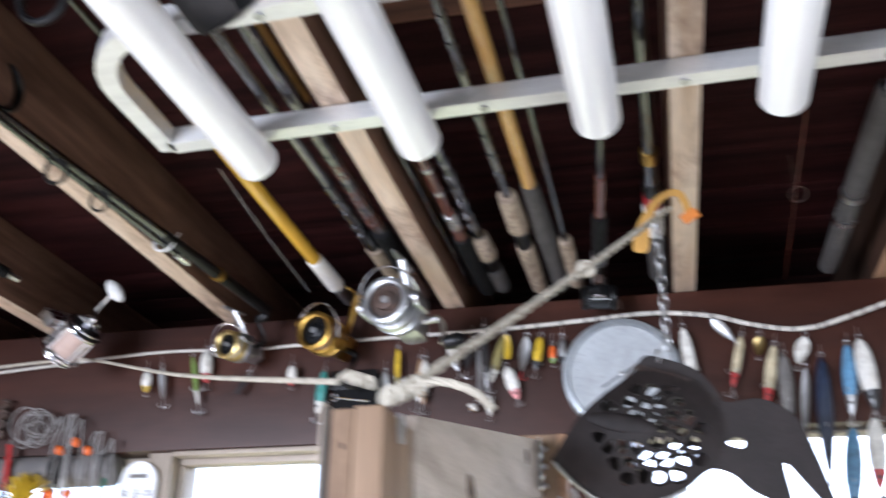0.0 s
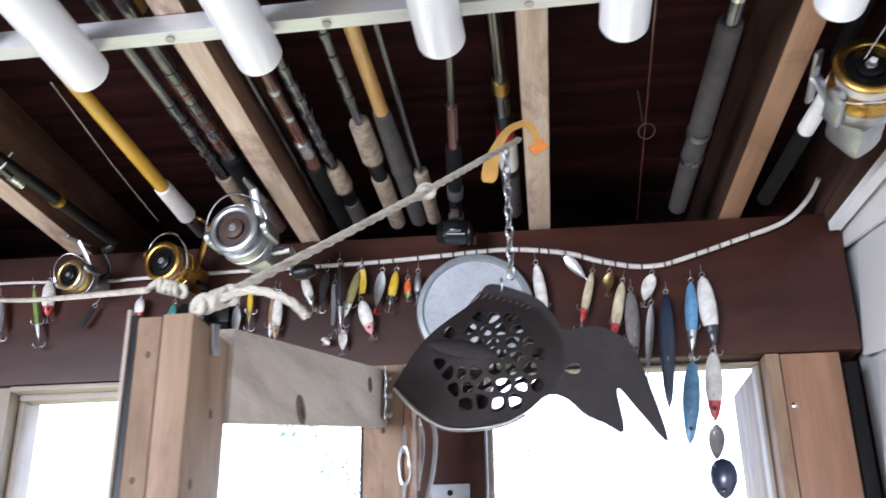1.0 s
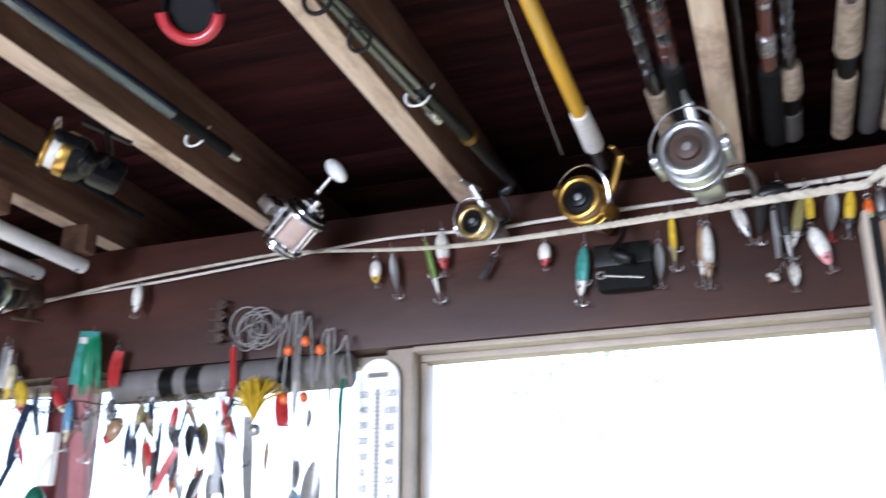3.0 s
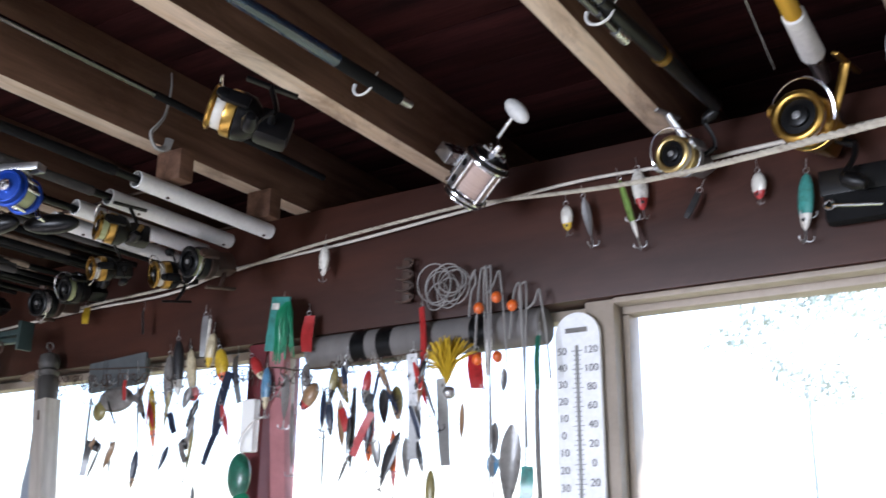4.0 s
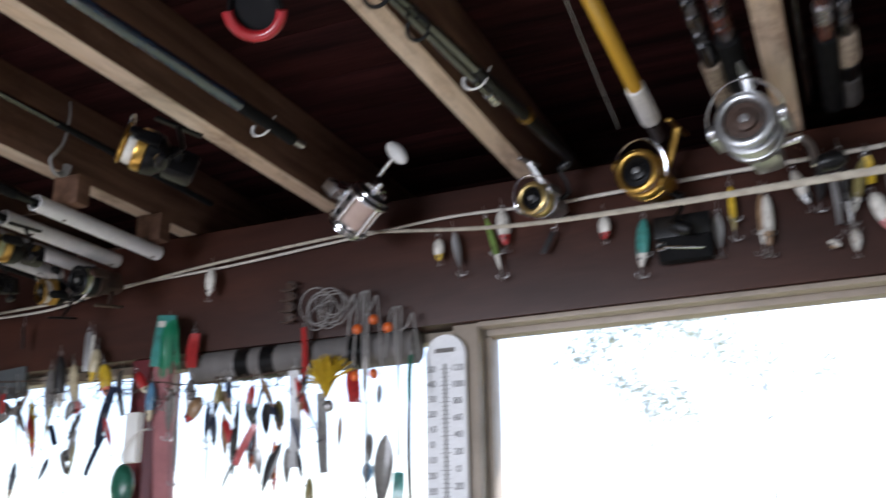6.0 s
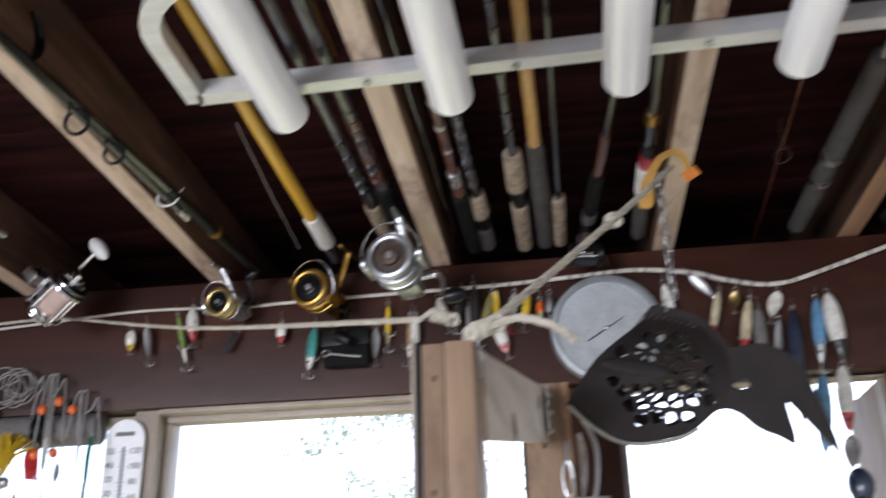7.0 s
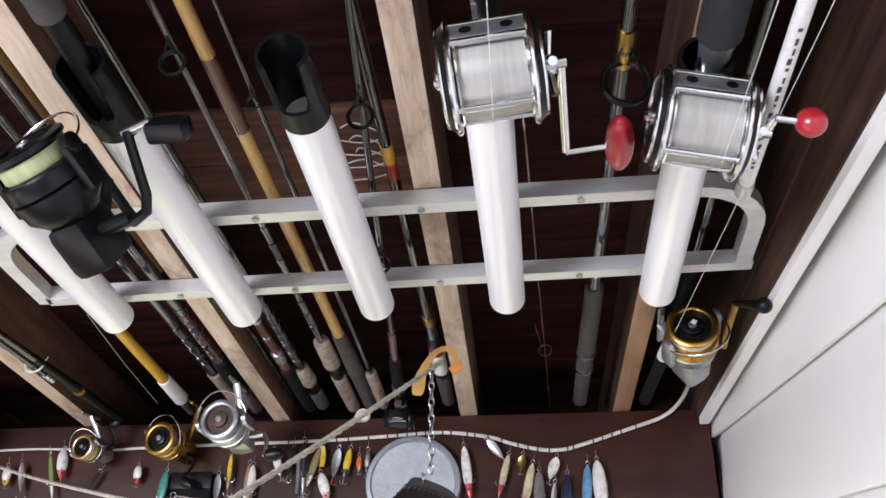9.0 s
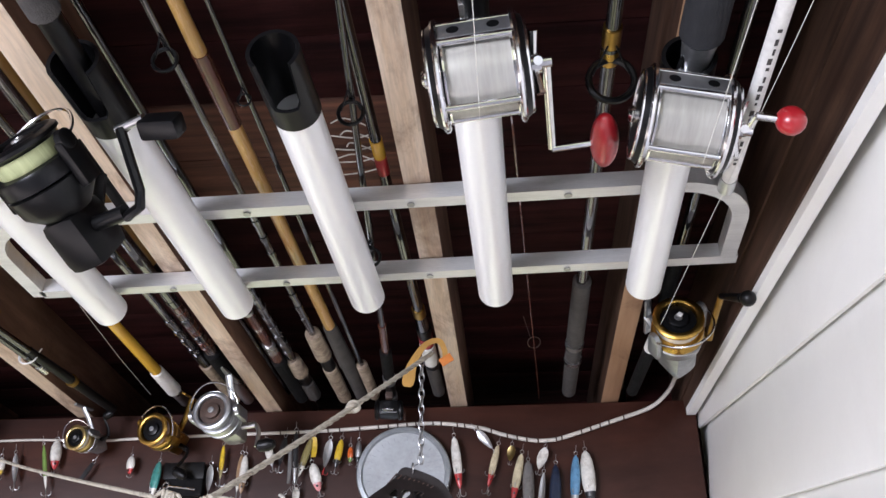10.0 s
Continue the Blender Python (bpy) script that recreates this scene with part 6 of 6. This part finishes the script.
part("blade", Shape().lathe([(0.03, -0.9), (0.034, -0.2), (0.034, 0.0), (0.024, 0.05), (0.006, 0.085)], 20, Matrix.Diagonal((1, 0.25, 1, 1))), mat("pale_blue_paint", (0.30, 0.35, 0.42), 0.4, scale=8, grime=0.1), blade)

# ---- pipe holders and the far outfits ----
holder = thing("pipe_holder", pose(-1.62, -0.30, JOIST_Z), "white pipe rod holders screwed to wooden blocks under a joist", "rod holder")
pvc = mat("white_pvc", (0.70, 0.70, 0.70), 0.35, scale=8, grime=0.12, bump=0.03)
for x, y0, y1 in ((-1.552, -0.400, -0.097), (-1.654, -0.370, -0.093), (-1.742, -0.366, -0.070), (-1.828, -0.345, -0.066)):
    p = part("pipe", Shape().pipe((x + 1.62, y0 + 0.30, -0.068), (x + 1.62, y1 + 0.30, -0.068), 0.0140, 0.002, 28), pvc, holder)
    part("screw", Shape().ball((x + 1.62 + 0.006, y1 + 0.30 - 0.02, -0.0815), 0.003, 0.003, 0.002, 10), iron, p)
    part("screw", Shape().ball((x + 1.62 + 0.006, y0 + 0.30 + 0.06, -0.0815), 0.003, 0.003, 0.002, 10), iron, p)
for y in (-0.345, -0.135):
    part("block", Shape().box(0.045, 0.100, y + 0.30, y + 0.330, -0.0535, -0.001, 0.003), shaded_joist_wood, holder)
    part("hanger_bar", Shape().box(-0.225, 0.044, y + 0.312, y + 0.318, -0.0545, -0.0515, 0.001), iron, holder)


def far_outfit(x, z, y0, grip_y, r, material, grip, label):
    rod(x, z, [(-1.9, y0, r * 0.5, r * 0.8, material, "blank"), (y0, grip_y, r, r * 1.2, grip, "grip"), (grip_y, grip_y + 0.22, r * 0.9, r * 0.9, black_plastic, "reel_seat")], label, group="rods at the far end")


far_outfit(-1.552, 2.232, -0.70, -0.44, 0.0070, dark_blank, black_foam, "black rod resting in a white pipe")
far_outfit(-1.654, 2.232, -0.67, -0.40, 0.0070, dark_blank, grey_foam, "dark rod with grey grip in a white pipe")
far_outfit(-1.751, 2.232, -0.66, -0.42, 0.0070, brown_blank, black_foam, "brown rod with black grip in a white pipe")
far_outfit(-1.840, 2.232, -0.62, -0.42, 0.008, grey_blank, cork, "grey rod with cork grip in a white pipe")
rod(-1.47, 2.335, [(-1.5, -0.72, .0035, .0048, yellow_glass, "blank"), (-0.72, -0.45, .0042, .005, dark_blank, "blank"), (-0.45, -0.05, .006, .006, black_foam, "grip")], "yellow and black rod along a joist", group="rods at the far end")
spinning_reel(reel_pose(-1.635, -0.40, 2.172, -4, -24, 14), 0.024, gold, black_plastic, line_green, black_plastic, "black and gold spinning reel at the pipe holders", 0.05, 1, 1, gold)
blue_metal = mat("blue_anodised", (0.010, 0.055, 0.36), 0.35, 0.5, scale=20)
trolling_reel(Matrix.Translation((-1.612, -0.555, 2.172)) @ Matrix.Rotation(radians(112), 4, "Z"), 0.026, 0.032, line_green, blue_metal, black_plastic, "bright blue lever-drag reel", 0.012, 0.9, -110, rim=blue_metal)
trolling_reel(Matrix.Translation((-1.690, -0.61, 2.170)) @ Matrix.Rotation(radians(100), 4, "Z"), 0.030, 0.034, line_green, pale_gold, black_plastic, "pale gold lever-drag reel", 0.012, 0.9, -110, rim=pale_gold)
random.seed(12)
for k in range(26):
    x = -1.90 - 0.033 * k
    z = 2.221 + random.uniform(-0.003, 0.034)
    col = (silver, dark_blank, white_grip, silver, grey_blank, silver)[k % 6]
    rod(x, z, [(-1.8, -0.38, .002, .0042, col, "blank"), (-0.38, -0.20, .0065, .0075, (grey_foam, black_foam, black_foam, cork)[k % 4], "grip"), (-0.20, -0.05, .006, .006, black_plastic, "reel_seat")], "stored rod in the crowded far row", x + random.uniform(-.04, .04), [(-0.75, .010), (-0.55, .012)], group="rods at the far end")
for k, (x, y, z) in enumerate(((-1.84, -0.25, 2.168), (-2.00, -0.185, 2.165), (-2.124, -0.155, 2.16), (-2.25, -0.20, 2.16), (-1.765, -0.17, 2.165), (-1.655, -0.19, 2.168), (-2.40, -0.22, 2.16))):
    spinning_reel(reel_pose(x, y, z, 8, -20 + 12 * (k % 4), 40 * k), 0.022 + 0.003 * (k % 3), (gold, black_plastic, black_plastic, iron)[k % 4], black_plastic, (line_white, line_green)[k % 2], (black_plastic, black_plastic, iron)[k % 3], ("black and gold" if k % 4 == 0 else "dark" if k % 4 < 3 else "dark steel") + " spinning reel in the crowded far row", 0.05, 1 if k % 2 else -1, 1, black_plastic)
for y in (-1.25, -0.85):
    bt = thing("rod_batten", pose(-2.37, y, 2.20), "thin wooden batten on hangers carrying the far rods", "batten", "battens")
    part("bar", Shape().box(-0.50, 0.50, -0.010, 0.010, -0.002, 0.014, 0.002), shaded_joist_wood, bt)
    for x in (-0.40, 0.0, 0.40):
        part("hanger", Shape().box(x - 0.010, x + 0.010, 0.0105, 0.020, -0.002, 0.13, 0.001), shaded_joist_wood, bt)
dull_zinc = mat("dull_zinc", (0.50, 0.49, 0.47), 0.45, 0.3, scale=30, grime=0.4)
s_hook = thing("bent_hook", pose(-1.548, -0.375, 2.368), "bent steel hook nailed to the side of a joist", "hook")
part("hook", Shape().sweep(curve([(0.002, 0.018, 0.062), (0.012, 0.012, 0.03), (0.016, 0.002, -0.02), (0.018, -0.012, -0.045), (0.020, -0.026, -0.066), (0.022, -0.016, -0.085), (0.022, 0.004, -0.080), (0.022, 0.010, -0.062)], 6), lambda t: 0.0030 + 0.0042 * t, 8, 0.5), dull_zinc, s_hook)

# ---- tools and socket on the wall piece ----
soc = thing("socket_plate", pose(-0.163, 0.021, 1.838), "pale grey wall socket plate", "socket")
part("plate", Shape().box(-0.032, 0.032, -0.006, 0.0, -0.060, 0.024, 0.002), mat("grey_socket_plastic", (0.42, 0.45, 0.48), 0.45, scale=12, grime=0.15), soc)
for z in (0.010, -0.015):
    part("hole", Shape().cyl((0, -0.0065, z), (0, -0.004, z), 0.005, n=12), black_plastic, soc)
tb2 = thing("turnbuckle", pose(-0.199, -0.250, 1.885), "steel turnbuckle hanging before the short post", "turnbuckle")
part("frame", Shape().sweep([(0.007 * math.cos(a) + (0.0), 0, -0.035 + 0.026 * math.sin(a)) for a in np.linspace(0, 2 * math.pi, 21)[:-1]], 0.0025, 6, closed=True), steel, tb2)
part("rod", Shape().cyl((0, 0, 0.02), (0, 0, -0.018), 0.002, n=8), steel, tb2)
part("lower_rod", Shape().cyl((0, 0, -0.058), (-0.004, 0, -0.12), 0.003, n=8), steel, tb2)
kn = thing("fillet_knife", pose(-0.180, -0.250, 1.915), "bright knife blade hanging before the short post", "knife")
part("blade", Shape().sweep(curve([(0, 0, 0), (0.004, 0, -0.04), (0.0, 0, -0.10)], 5), lambda t: 0.003 + 0.006 * math.sin(math.pi * min(t + .1, 1)), 8, 0.15), chrome, kn)
part("guard", Shape().sweep(curve([(0.008, 0.0, 0.02), (0.024, -0.004, -0.02), (0.022, -0.004, -0.07), (0.012, 0, -0.11)], 6), 0.0045, 8, 0.5), steel, kn)

screw_head = thing("screw", pose(0.397, 0.0055, 1.968), "bright screw head in the brown plywood panel", "screw")
part("head", Shape().lathe([(0.0045, 0.0), (0.0045, 0.001), (0.003, 0.0022)], 14, Matrix.Rotation(radians(90), 4, "X")), chrome, screw_head)
part("slot", Shape().box(-0.003, 0.003, -0.0026, -0.0021, -0.0005, 0.0005), black_plastic, screw_head)

# ---- trees outside ----
leaf_mat = mat("pale_leaves", (0.32, 0.37, 0.29), 0.5, scale=0.5, each=0.2)
leaf_mat.node_tree.nodes["Principled BSDF"].inputs["Transmission Weight"].default_value = 0.5
bark = mat("pale_bark", (0.78, 0.77, 0.74), 0.9, scale=10)


def tree(x, y, h, seed):
    random.seed(seed)
    ob = thing("tree", pose(x, y, -0.42), "sunlit leafy tree beyond the windows", "tree", "trees outside")
    s = Shape().cyl((0, 0, 0), (0.1, 0, h * 0.55), 0.13, 0.06, 12)
    ends = []
    for k in range(9):
        a, zz = k * 0.7 + random.random(), h * (0.42 + 0.035 * k)
        e = Vector((math.cos(a) * h * 0.17, math.sin(a) * h * 0.17, zz + h * 0.12))
        s.cyl((0.07, 0, zz), e, 0.05, 0.015, 7)
        ends.append(e)
    part("trunk", s, bark, ob)
    s = Shape()
    for k in range(2600):
        c = random.choice(ends) + Vector((random.gauss(0, h * 0.05), random.gauss(0, h * 0.05), random.gauss(0, h * 0.03)))
        q = Euler((random.uniform(0, 6), random.uniform(0, 6), random.uniform(0, 6))).to_matrix()
        w = random.uniform(0.08, 0.17)
        s.add([c + q @ Vector(p) for p in ((-w, 0, 0), (0, w * 0.5, 0.02), (w, 0, 0), (0, -w * 0.5, 0.02))], [(0, 1, 2, 3)])
    part("crown", s, leaf_mat, ob, smooth=False)


tree(-3.8, 40.0, 17.5, 1)
tree(-9.5, 44.0, 16.5, 2)
